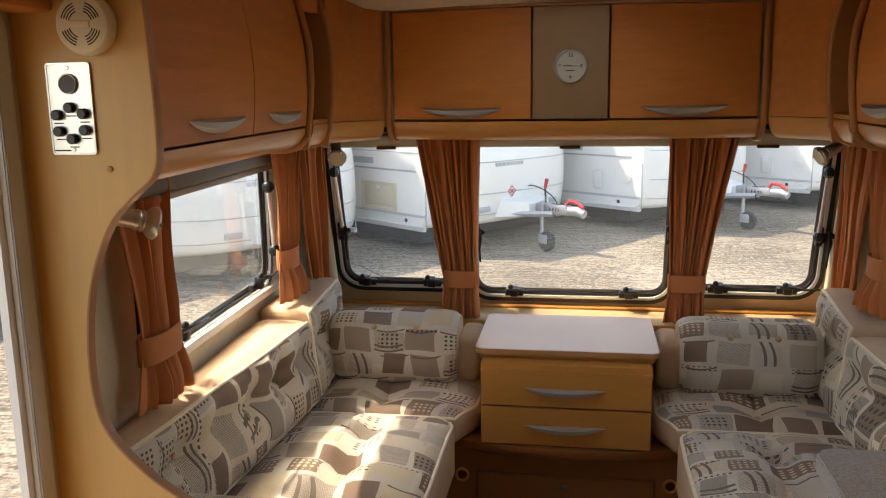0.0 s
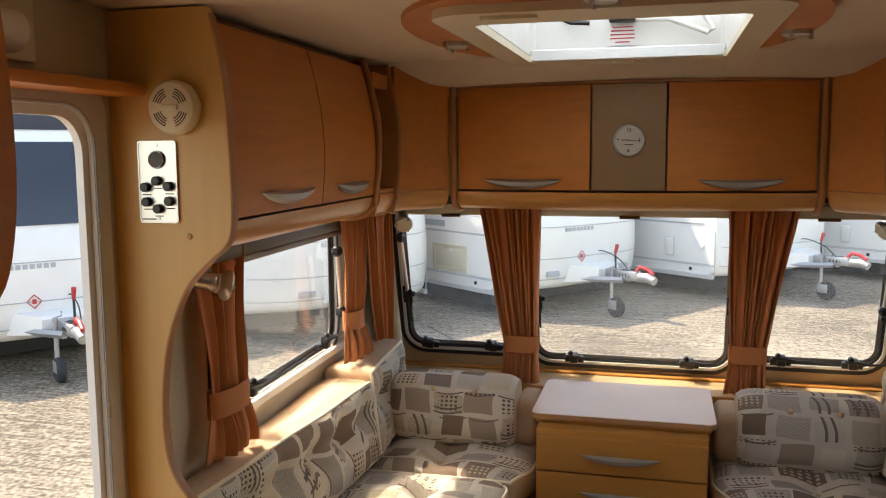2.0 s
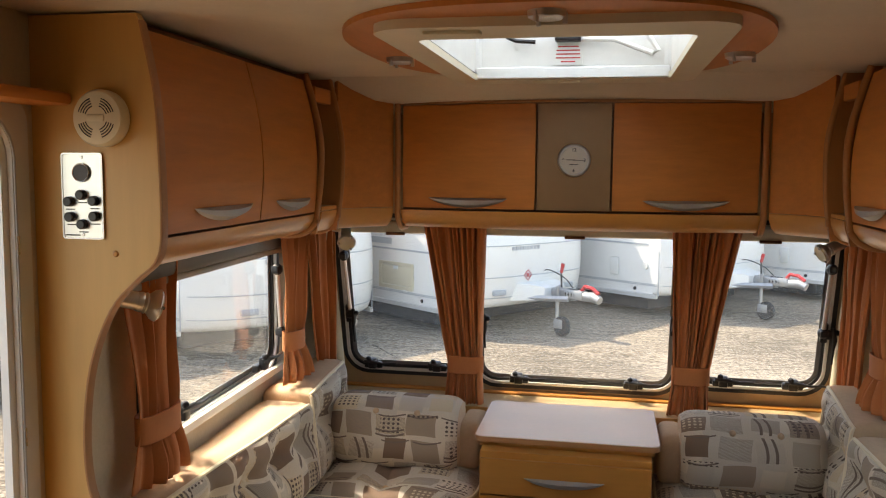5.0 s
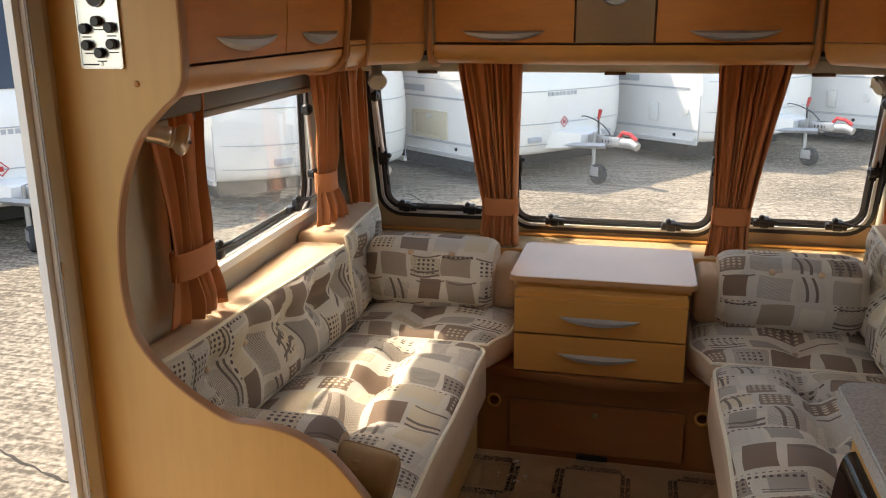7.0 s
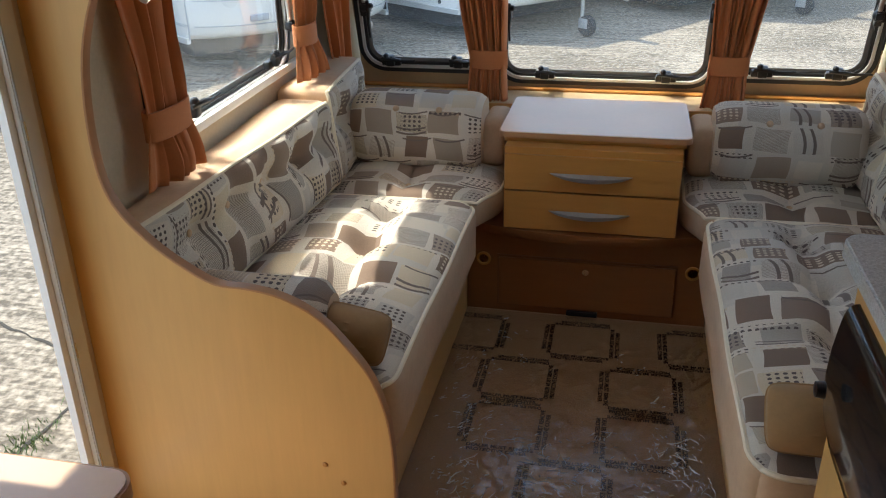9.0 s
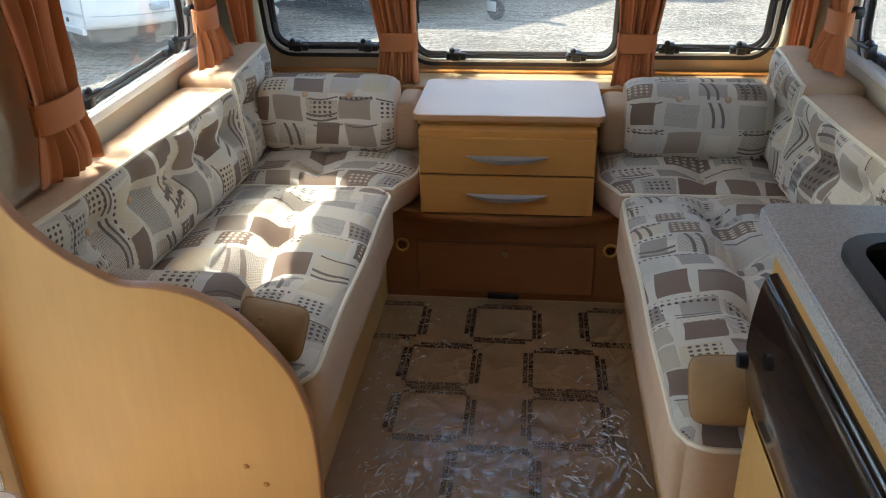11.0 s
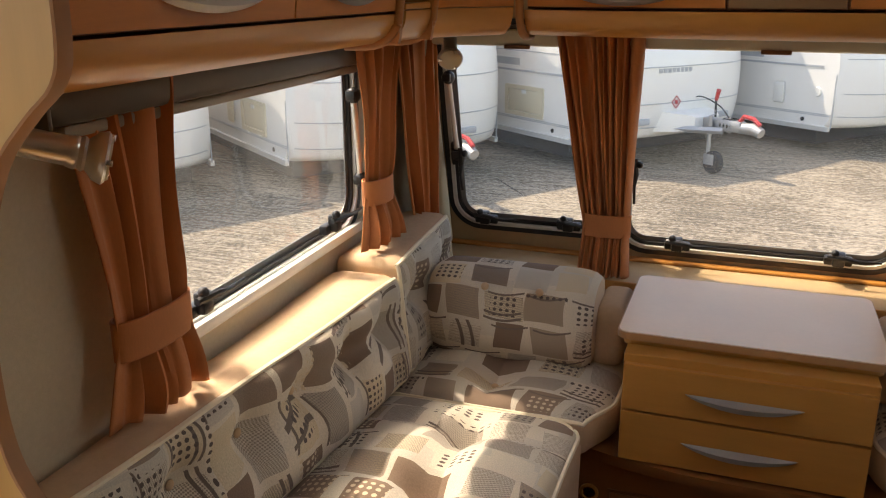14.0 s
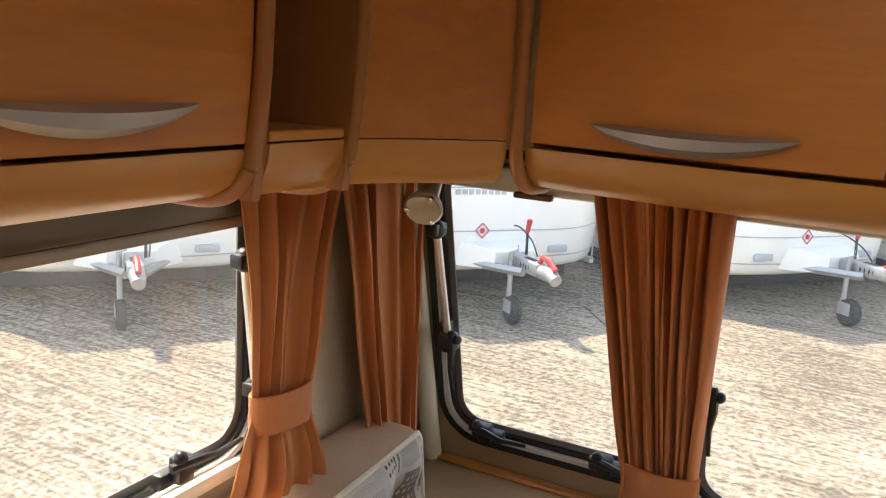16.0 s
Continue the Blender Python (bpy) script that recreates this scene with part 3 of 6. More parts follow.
RUST = "rust-orange cotton curtain gathered by a matching tieback"
curtain("curtain", ((-0.615, 3.572, 1.43), (-0.355, 3.572, 1.43)), ((-0.515, 3.65, 0.80), (-0.375, 3.65, 0.80)), ((-0.525, 3.62, 0.645), (-0.365, 3.62, 0.645)), (0, -1, 0), RUST + " between the front windows", 10, seed=1)
curtain("curtain", ((0.365, 3.572, 1.43), (0.635, 3.572, 1.43)), ((0.395, 3.65, 0.80), (0.53, 3.65, 0.80)), ((0.37, 3.62, 0.645), (0.53, 3.62, 0.645)), (0, -1, 0), RUST + " between the front windows", 10, seed=2)
for sg in (-1, 1):
    sd = 3 if sg < 0 else 13
    curtain("curtain", ((sg * 1.045, 2.05, 1.40), (sg * 1.045, 2.345, 1.40)), ((sg * 1.02, 2.105, 0.945), (sg * 1.02, 2.295, 0.945)), ((sg * 1.02, 2.045, 0.80), (sg * 1.0, 2.315, 0.80)), (-sg, 0, 0), RUST + " beside the side window", 6, seed=sd)
    curtain("curtain", ((sg * 1.03, 3.10, 1.41), (sg * 1.03, 3.385, 1.41)), ((sg * 1.04, 3.150, 0.965), (sg * 1.03, 3.285, 0.965)), ((sg * 1.02, 3.05, 0.825), (sg * 0.99, 3.30, 0.825)), (-sg, 0, 0), RUST + " beside the side window", 6, seed=sd + 1)
    curtain("curtain", ((sg * 1.06, 3.40, 1.41), (sg * 1.02, 3.66, 1.41)), None, ((sg * 1.06, 3.56, 0.72), (sg * 1.03, 3.70, 0.72)), (-sg * 0.8, -0.6, 0), "rust-orange cotton curtain hanging in the front corner", 5, seed=sd + 2)


# ---- overhead lockers ----
def crescent(parent, centre, along, out, length=0.27, drop=0.03):
    """A satin crescent handle: straight upper edge, bellied lower edge, standing out from the door."""
    bm = bmesh.new()
    A, O, Z = Vector(along), Vector(out), Vector((0, 0, 1))
    C = Vector(centre)
    n = 16
    rows = []
    for k in range(n + 1):
        t = -1 + 2 * k / n
        h = drop * (1 - t * t) ** 0.8 + 0.001
        bulge = 0.022 * (1 - t * t)
        base = C + A * (t * length / 2)
        rows.append([bm.verts.new(base + O * 0.002), bm.verts.new(base + O * (0.004 + bulge) - Z * h * 0.25), bm.verts.new(base + O * (0.004 + bulge * 0.9) - Z * h * 0.7), bm.verts.new(base + O * 0.002 - Z * h)])
    for ra, rb in zip(rows, rows[1:]):
        for k in range(4):
            bm.faces.new((ra[k], ra[(k + 1) % 4], rb[(k + 1) % 4], rb[k]))
    return part("handle", bm, HANDLE, parent, "satin metal crescent handle")


def sweep(path, profile, closed_profile=True):
    """Sweeps a profile of (outward, up) along a path of (point, outward vector)."""
    bm = bmesh.new()
    rows = [[bm.verts.new(Vector(p) + Vector(o) * q[0] + Vector((0, 0, q[1]))) for q in profile] for p, o in path]
    n = len(profile)
    for ra, rb in zip(rows, rows[1:]):
        for k in range(n if closed_profile else n - 1):
            bm.faces.new((ra[k], ra[(k + 1) % n], rb[(k + 1) % n], rb[k]))
    if closed_profile:
        bm.faces.new(rows[0][::-1])
        bm.faces.new(rows[-1])
    return bm


RAIL_PROFILE = [(-0.26, 0.02), (-0.26, 0.0), (-0.10, -0.006), (-0.055, -0.002), (-0.022, 0.016), (-0.004, 0.042), (0.0, 0.060), (0.0, 0.064), (-0.26, 0.064)]


def face_side(y):
    return -0.80 - 0.03 * (y - 1.82)


def rail_post(parent, foot, out, back, top=1.918):
    """A rounded post that runs down the front and curls under the rail; back: how far its top stands behind its foot."""
    F, O = Vector(foot), Vector(out)
    line = [(-0.13, 1.386), (-0.06, 1.389), (-0.022, 1.406), (0.001, 1.434), (0.006, 1.463), (0.005 - 0.4 * back, 1.56), (0.004 - 0.5 * back, 1.70), (0.004 + 0.2 * back, 1.82), (0.004 + back, top)]
    return part("end_post", tube(spline([F + O * a + Vector((0, 0, min(z, top))) for a, z in line], 4), 0.0115, 10), POSTWOOD, parent, "rounded brown end post")


def side_locker(sg):
    group = "overhead lockers"
    for y0, y1, h0, h1, what in ((1.825, 2.40, 1.985, 2.305, "wide"), (2.40, 2.885, 2.505, 2.785, "narrow")):
        lk = thing("overhead_locker", f"{what} pear-veneer overhead locker with a satin crescent handle", "locker", group)
        def bend(bm):
            for v in bm.verts:
                q = (v.co.z - 1.45) / 0.45
                v.co.x = sg * (-face_side(v.co.y) + v.co.x + 0.035 * q * q - 0.020 * math.sin(math.pi * max(0.0, min(1.0, q))))
            return bm
        g = 0.003
        # carcass behind, door in front, in coordinates of depth behind the face
        bm = box(0.022, -wall_x(y0) + face_side(y0) - 0.04, y0, y1, 1.462, 1.915)
        part("carcass", bend(bm), DARKWOOD, lk, smooth=False)
        bm = bmesh.new()
        nz = 8
        rows = []
        for k in range(nz + 1):
            z = 1.466 + (1.897 - 1.466) * k / nz
            rows.append([bm.verts.new(p) for p in ((0.0, y0 + g, z), (0.0, y1 - g, z), (0.018, y1 - g, z), (0.018, y0 + g, z))])
        for ra, rb in zip(rows, rows[1:]):
            for k in range(4):
                bm.faces.new((ra[k], ra[(k + 1) % 4], rb[(k + 1) % 4], rb[k]))
        bm.faces.new(rows[0])
        bm.faces.new(rows[-1])
        door = part("door", bend(bm), DOORWOOD, lk, smooth=False)
        ym = (h0 + h1) / 2
        crescent(door, (sg * (-face_side(ym) - 0.013), ym, 1.517), (0, 1, 0), (-sg, 0, 0), h1 - h0, 0.034)
    # rounded rail under the doors
    path = [((sg * -face_side(y), y, 1.395), (-sg, 0, 0)) for y in (1.825, 2.2, 2.6, 2.895)]
    rail = thing("locker_rail", "rounded beech rail under the side lockers", "rail", "locker rails")
    part("rail", sweep(path, RAIL_PROFILE), RAILWOOD, rail)
    rail_post(rail, (sg * -face_side(2.893), 2.893, 0), (-sg, 0, 0), -0.035)
    # open corner niche between the side locker and the corner panel
    nic = thing("corner_shelf", "open pear-veneer niche in the corner between lockers", "shelf", "corner shelves")
    for yy, xx in ((2.895, face_side(2.895)), (3.072, -0.820)):
        pts = [(xx + 0.002, 1.392), (xx + 0.010, 1.45), (xx + 0.020, 1.65), (xx - 0.024, 1.918), (xx - 0.16, 1.918), (xx - 0.16, 1.40)]
        prof = [(p.x, p.y) for p in spline(pts[:4], 5)] + pts[4:]
        bm = plate([(sg * -p[0], p[1]) for p in prof], [], 0.016, Matrix(((1, 0, 0, 0), (0, 0, 1, yy), (0, 1, 0, 0), (0, 0, 0, 1))))
        part("side_panel", bm, POSTWOOD, nic, smooth=False)
    rail_post(nic, (sg * 0.819, 3.083, 0), (-sg, 0, 0), -0.030)
    # the back panel's dark colour paints the shade deep in the niche
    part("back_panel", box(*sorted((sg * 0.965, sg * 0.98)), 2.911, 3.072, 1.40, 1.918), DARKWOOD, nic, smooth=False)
    part("bottom", box(*sorted((sg * 0.815, sg * 0.97)), 2.911, 3.072, 1.468, 1.482, 0.003), RAILWOOD, nic, smooth=False)
    part("top_rail", box(*sorted((sg * 0.835, sg * 0.86)), 2.911, 3.072, 1.83, 1.88, 0.003), DOORWOOD, nic, smooth=False)
    part("lower_rail", sweep([((sg * 0.815, 2.911, 1.398), (-sg, 0, 0)), ((sg * 0.815, 3.072, 1.398), (-sg, 0, 0))], [(q[0] * 0.6, q[1] * 1.06) for q in RAIL_PROFILE]), RAILWOOD, nic)
    # slanting corner panel
    cp = thing("corner_cabinet", "curved pear-veneer corner cabinet between side and front lockers", "cabinet", "corner cabinets")
    pts = [(sg * 0.815, 3.088, 0), (sg * 0.786, 3.155, 0), (sg * 0.735, 3.235, 0), (sg * 0.672, 3.315, 0)]
    line = spline(pts, 4)
    nrm = Vector((-sg * 0.83, -0.55, 0))
    bm = sweep([(p, nrm) for p in line], [(0, 1.468), (0, 1.918), (-0.018, 1.918), (-0.018, 1.468)])
    for v in bm.verts:
        v.co.z = min(v.co.z, ceil_z(v.co.y) + 0.004)
    part("panel", bm, DOORWOOD, cp, smooth=False)
    part("lower_rail", sweep([(Vector((p[0], p[1], 1.398)), nrm) for p in line], [(q[0] * 0.6, q[1] * 1.06) for q in RAIL_PROFILE]), RAILWOOD, cp)


side_locker(-1)
side_locker(1)


def front_face(x):
    return 3.245 + 0.19 * x * x


def front_strip(x0, x1, z0, z1, depth, n=6, off=0.0):
    xs = [x0 + (x1 - x0) * k / n for k in range(n + 1)]
    return sweep([((x, front_face(x) - off, 0), (0, -1, 0)) for x in xs], [(0, z0), (0, z1), (-depth, z1), (-depth, z0)])


for x0, x1, hc in ((-0.640, -0.131, -0.382), (0.133, 0.640, 0.39)):
    lk = thing("overhead_locker", "wide pear-veneer front locker with a satin crescent handle", "locker", "overhead lockers")
    part("carcass", front_strip(x0, x1, 1.462, 1.846, 0.30, off=-0.022), DARKWOOD, lk, smooth=False)
    door = part("door", front_strip(x0 + 0.004, x1 - 0.004, 1.468, 1.845, 0.018), FRONTWOOD, lk, smooth=False)
    crescent(door, (hc, front_face(hc) - 0.001, 1.506), Vector((1, 0.38 * hc, 0)).normalized(), (0, -1, 0), 0.30, 0.034)
lk = thing("centre_locker_panel", "plain bronze-brown centre panel between front lockers", "panel")
part("panel", front_strip(-0.127, 0.129, 1.468, 1.845, 0.018), CLOCKPANEL, lk, smooth=False)
part("carcass", front_strip(-0.130, 0.132, 1.462, 1.846, 0.30, off=-0.022), DARKWOOD, lk, smooth=False)
xs = [-0.645 + 1.29 * k / 12 for k in range(13)]
rail = thing("locker_rail", "rounded beech rail under the front lockers", "rail", "locker rails")
part("rail", sweep([((x, front_face(x), 1.395), (0, -1, 0)) for x in xs], RAIL_PROFILE), RAILWOOD, rail)
for x in (-0.655, 0.655):
    rail_post(rail, (x, front_face(x) - 0.008, 0), (0, -1, 0), 0.0, 1.852)
tagged(part("trim_top", sweep([((x, front_face(x) - 0.006, 1.848), (0, -1, 0)) for x in xs], [(0, 0), (0, 0.009), (-0.2, -0.001), (-0.2, -0.006)]), EDGING, smooth=False), "thin brown strip above the front lockers", "trim", kind="structure")
# clock
ck = thing("wall_clock", "small round clock with pale dial in a chrome rim", "clock", at=Matrix.Translation((0.002, front_face(0) - 0.001, 1.645)) @ Matrix.Rotation(radians(90), 4, "X"))
part("rim", lathe([(0.0, 0.0), (0.056, 0.0), (0.058, 0.006), (0.054, 0.014), (0.049, 0.014), (0.048, 0.010), (0.0, 0.010)], n=36), CHROME, ck, "chrome rim")
part("dial", lathe([(0.0, 0.0101), (0.0475, 0.0101), (0.0475, 0.0115), (0.0, 0.0115)], n=36), DIALTAN, ck, "pale dial")
for nm, s, p in (("12", 0.016, (0, 0.036)), ("3", 0.016, (0.037, 0)), ("6", 0.016, (0, -0.036)), ("9", 0.016, (-0.037, 0))):
    words("numeral", nm, s, INK, ck.matrix_world @ Matrix.Translation((*p, 0.0121)), ck)
part("hour_hand", box(-0.026, 0.004, 0.0, 0.003, 0.0122, 0.0128), INK, ck, smooth=False)
part("minute_hand", box(-0.004, 0.038, -0.001, 0.001, 0.0131, 0.0136), INK, ck, smooth=False)
part("lettering_bar", box(-0.016, 0.016, -0.016, -0.013, 0.0117, 0.0121), INK, ck, smooth=False)


# ---- partition beside the door ----
PART_Y = 1.80
edge = spline([(-0.813, 1.905), (-0.784, 1.76), (-0.776, 1.62), (-0.775, 1.47), (-0.79, 1.415), (-0.835, 1.375), (-0.895, 1.31), (-0.945, 1.19), (-0.965, 1.05), (-0.96, 0.93), (-0.93, 0.855), (-0.865, 0.785), (-0.80, 0.738), (-0.735, 0.705), (-0.66, 0.70), (-0.585, 0.685), (-0.51, 0.645), (-0.45, 0.58), (-0.40, 0.505), (-0.37, 0.41), (-0.36, 0.30), (-0.36, 0.15), (-0.36, 0.0)], 4)
outline = [(p.x, p.y) for p in edge] + [(-1.0635, 0.0), (-1.0635, 1.92), (-0.82, 1.92)]
pt = thing("partition", "beech-foil partition with a curved cut-out beside the sofa", "partition")
XZ = Matrix(((1, 0, 0, 0), (0, 0, 1, 0), (0, 1, 0, 0), (0, 0, 0, 1)))
part("panel", plate(outline, [], 0.022, Matrix.Translation((0, PART_Y, 0)) @ XZ), LIGHTWOOD, pt, smooth=False)
rows = []
bm = bmesh.new()
for k, p in enumerate(edge):
    d = edge[min(k + 1, len(edge) - 1)] - edge[max(k - 1, 0)]
    n = Vector((-d.y, d.x, 0)).normalized()
    rows.append([bm.verts.new((p.x + n.x * o, PART_Y + yy, p.y + n.y * o)) for o, yy in ((-0.001, -0.002), (0.003, -0.001), (0.004, 0.011), (0.003, 0.023), (-0.001, 0.024))])
for ra, rb in zip(rows, rows[1:]):
    for k in range(4):
        bm.faces.new((ra[k], ra[k + 1], rb[k + 1], rb[k]))
part("edge_band", bm, EDGING, pt, "pinkish-brown edging strip")
for x, z in ((-0.878, 1.43), (-0.521, 0.262), (-0.48, 0.215)):
    part("screw_cap", lathe([(0.0, 0.0), (0.007, 0.0), (0.005, 0.003), (0.0, 0.004)], Matrix.Translation((x, PART_Y - 0.001, z)) @ Matrix.Rotation(radians(90), 4, "X"), 12), CHESTWOOD, pt, "brown screw cap")

# round ventilated alarm
al = thing("smoke_alarm", "round cream alarm with slotted grille on the partition", "alarm", at=Matrix.Translation((-0.892, PART_Y - 0.001, 1.708)) @ Matrix.Rotation(radians(90), 4, "X") @ Matrix.Scale(0.88, 4))
part("body", lathe([(0.0, 0.0), (0.062, 0.0), (0.066, 0.006), (0.066, 0.026), (0.060, 0.036), (0.048, 0.039), (0.0, 0.040)], n=40), CREAMPL, al)
for q in range(4):
    for r in (0.028, 0.034, 0.040, 0.046):
        a0 = q * 90 + 18
        pts = [(r * math.cos(radians(a0 + 54 * k / 6)), r * math.sin(radians(a0 + 54 * k / 6)), 0.0395) for k in range(7)]
        part("slot", tube(pts, 0.0013, 4), INK, al)
part("test_button", box(-0.022, 0.022, -0.008, 0.008, 0.038, 0.044, 0.003), CREAMPL, al)

# switch panel
sp = thing("switch_panel", "silver control panel with six black knobs and round gauge", "control panel", at=Matrix.Translation((-0.948, PART_Y - 0.001, 1.549)) @ Matrix.Rotation(radians(90), 4, "X") @ Matrix.Scale(0.94, 4))
part("plate", plate(rrect(-0.049, 0.049, -0.094, 0.094, 0.006), [], 0.004), ALU, sp, "brushed silver plate", smooth=False)
part("plate_edge", plate(rrect(-0.0505, 0.0505, -0.0955, 0.0955, 0.007), [rrect(-0.047, 0.047, -0.092, 0.092, 0.005)], 0.0052), STEEL, sp, smooth=False)
part("gauge", lathe([(0.0, 0.004), (0.019, 0.004), (0.019, 0.009), (0.016, 0.010), (0.0, 0.008)], Matrix.Translation((0, 0.052, 0))), GAUGE, sp, "round glass gauge")
part("gauge_rim", tube([(0.0195 * math.cos(radians(15 * k)), 0.052 + 0.0195 * math.sin(radians(15 * k)), 0.009) for k in range(24)], 0.0014, 5, closed=True), STEEL, sp)
for x, z in ((0, 0.003), (-0.030, -0.012), (0.030, -0.010), (-0.028, -0.046), (0.031, -0.044), (0.001, -0.062)):
    k = part("knob", lathe([(0.0, 0.004), (0.0115, 0.004), (0.011, 0.016), (0.009, 0.018), (0.0, 0.018)], Matrix.Translation((x, z, 0)), 16), BLACK, sp, "black round knob")
    part("caption_bar", box(x - 0.011, x + 0.011, z - 0.0185, z - 0.016, 0.004, 0.0046), INK, sp, smooth=False)
for z in (0.085, -0.085):
    part("screw", lathe([(0.0, 0.004), (0.004, 0.004), (0.003, 0.006), (0.0, 0.006)], Matrix.Translation((0.0, z, 0)), 10), STEEL, sp)
part("caption_bar", box(-0.045, -0.008, -0.088, -0.085, 0.004, 0.0046), INK, sp, smooth=False)

# chrome spot lamps
def spot(p, d, label):
    """A chrome spot lamp whose stem starts at p and that shines along d."""
    z = Vector(d).normalized()
    m = Matrix.Translation(p) @ z.to_track_quat("Z", "Y").to_matrix().to_4x4()
    s = thing("spot_lamp", label, "lamp", "reading lamps")
    part("stem", lathe([(0.0, -0.10), (0.020, -0.10), (0.021, -0.02), (0.021, 0.0), (0.0, 0.0)], m, 20), CHROME, s)
    bm = lathe([(0.0, -0.002), (0.022, -0.002), (0.024, 0.008), (0.022, 0.012), (0.025, 0.018), (0.022, 0.022), (0.027, 0.028), (0.034, 0.034), (0.038, 0.046), (0.034, 0.050), (0.0, 0.046)], m, 24)
    part("head", bm, CHROME, s)
    part("lens", lathe([(0.0, 0.047), (0.031, 0.047), (0.031, 0.053), (0.0, 0.052)], m, 24), CREAMPL, s, "frosted lens")
    for a in (90, 210, 330):
        part("clip", box(-0.004, 0.004, 0.026, 0.036, 0.045, 0.056, 0.001, None), STEEL, s).matrix_world = m @ Matrix.Rotation(radians(a), 4, "Z")
    return s


spot((-0.925, 1.955, 1.305), (0.72, 0.62, -0.28), "chrome reading lamp on the partition by the sofa")
spot((-0.915, 3.50, 1.335), (0.30, -0.85, -0.45), "chrome spot lamp under the front corner locker")
spot((0.93, 3.50, 1.335), (-0.75, -0.25, -0.40), "chrome spot lamp under the front corner locker")
# ---- sofas ----
def cushion(size, bulge, tufts, pattern_faces, seam=0.03, n=(18, 18, 5), uv_seed=(0.0, 0.0), dimple=0.028, groove=True):
    """A soft block, centred in plan, its base at z = 0, puffed on top and drawn in at the tufts (x, y, in the top face)."""
    sx, sy, sz = size
    bm = bmesh.new()
    grid = {}

    def shape(a, b, c):
        # a, b, c in -1..1
        x, y, z = a * sx / 2, b * sy / 2, (c + 1) * sz / 2
        r = min(0.032, sz * 0.4)
        cx = max(-sx / 2 + r, min(sx / 2 - r, x))
        cy = max(-sy / 2 + r, min(sy / 2 - r, y))
        cz = max(r, min(sz - r, z))
        d = Vector((x - cx, y - cy, z - cz))
        if d.length > 1e-6:
            d = d.normalized() * r * min(1.0, max(abs(x - cx), abs(y - cy), abs(z - cz)) / r)
        p = Vector((cx, cy, cz)) + d
        if c > 0.0:
            lift = bulge * (1 - abs(a) ** 3.0) * (1 - abs(b) ** 3.0)
            keep = (1 - abs(a) ** 8) * (1 - abs(b) ** 10)
            for tx, ty in tufts:
                q = math.hypot(x - tx, y - ty)
                lift -= keep * dimple * math.exp(-(q / 0.055) ** 2)
                lift -= keep * 0.42 * dimple * math.exp(-((y - ty) / 0.034) ** 2) * math.exp(-((x - tx) / 0.30) ** 4)
            if tufts and groove:
                lift -= keep * 0.8 * dimple * math.exp(-((x - tufts[0][0]) / 0.040) ** 2)
            p.z += lift * c
        p += Vector((0.002 * math.sin(11 * y + 5 * z), 0.002 * math.sin(9 * x + 3 * z), 0))
        return p

    nx, ny, nz = n

    def vert(i, j, k):
        key = (i, j, k)
        if key not in grid:
            f = lambda t: math.copysign(abs(t) ** 0.85, t)
            grid[key] = bm.verts.new(shape(f(2 * i / nx - 1), f(2 * j / ny - 1), 2 * k / nz - 1))
        return grid[key]

    uvl = bm.loops.layers.uv.new("UVMap")
    rngu, rngv = uv_seed

    def quad(vs, face, uvs):
        f = bm.faces.new(vs)
        f.material_index = 0 if face in pattern_faces else 1
        for lp, q in zip(f.loops, uvs):
            lp[uvl].uv = (q[0] + rngu, q[1] + rngv)

    for i in range(nx):
        for j in range(ny):
            ids = [(i, j), (i + 1, j), (i + 1, j + 1), (i, j + 1)]
            uvs = [(a / nx * sx, b / ny * sy) for a, b in ids]
            quad([vert(a, b, nz) for a, b in ids], "top", uvs)
            quad([vert(a, b, 0) for a, b in ids][::-1], "bottom", uvs[::-1])
    for i in range(nx):
        for k in range(nz):
            ids = [(i, k), (i + 1, k), (i + 1, k + 1), (i, k + 1)]
            uvs = [(a / nx * sx, b / nz * sz) for a, b in ids]
            quad([vert(a, 0, c) for a, c in ids], "-y", uvs)
            quad([vert(a, ny, c) for a, c in ids][::-1], "+y", uvs[::-1])
    for j in range(ny):
        for k in range(nz):
            ids = [(j, k), (j + 1, k), (j + 1, k + 1), (j, k + 1)]
            uvs = [(a / ny * sy, b / nz * sz) for a, b in ids]
            quad([vert(nx, b, c) for b, c in ids], "+x", uvs)
            quad([vert(0, b, c) for b, c in ids][::-1], "-x", uvs[::-1])
    # the seam line: the rim of the top face
    rim = [grid[(i, 0, nz)].co.copy() for i in range(nx)] + [grid[(nx, j, nz)].co.copy() for j in range(ny)] + \
          [grid[(i, ny, nz)].co.copy() for i in range(nx, 0, -1)] + [grid[(0, j, nz)].co.copy() for j in range(ny, 0, -1)]
    return bm, rim


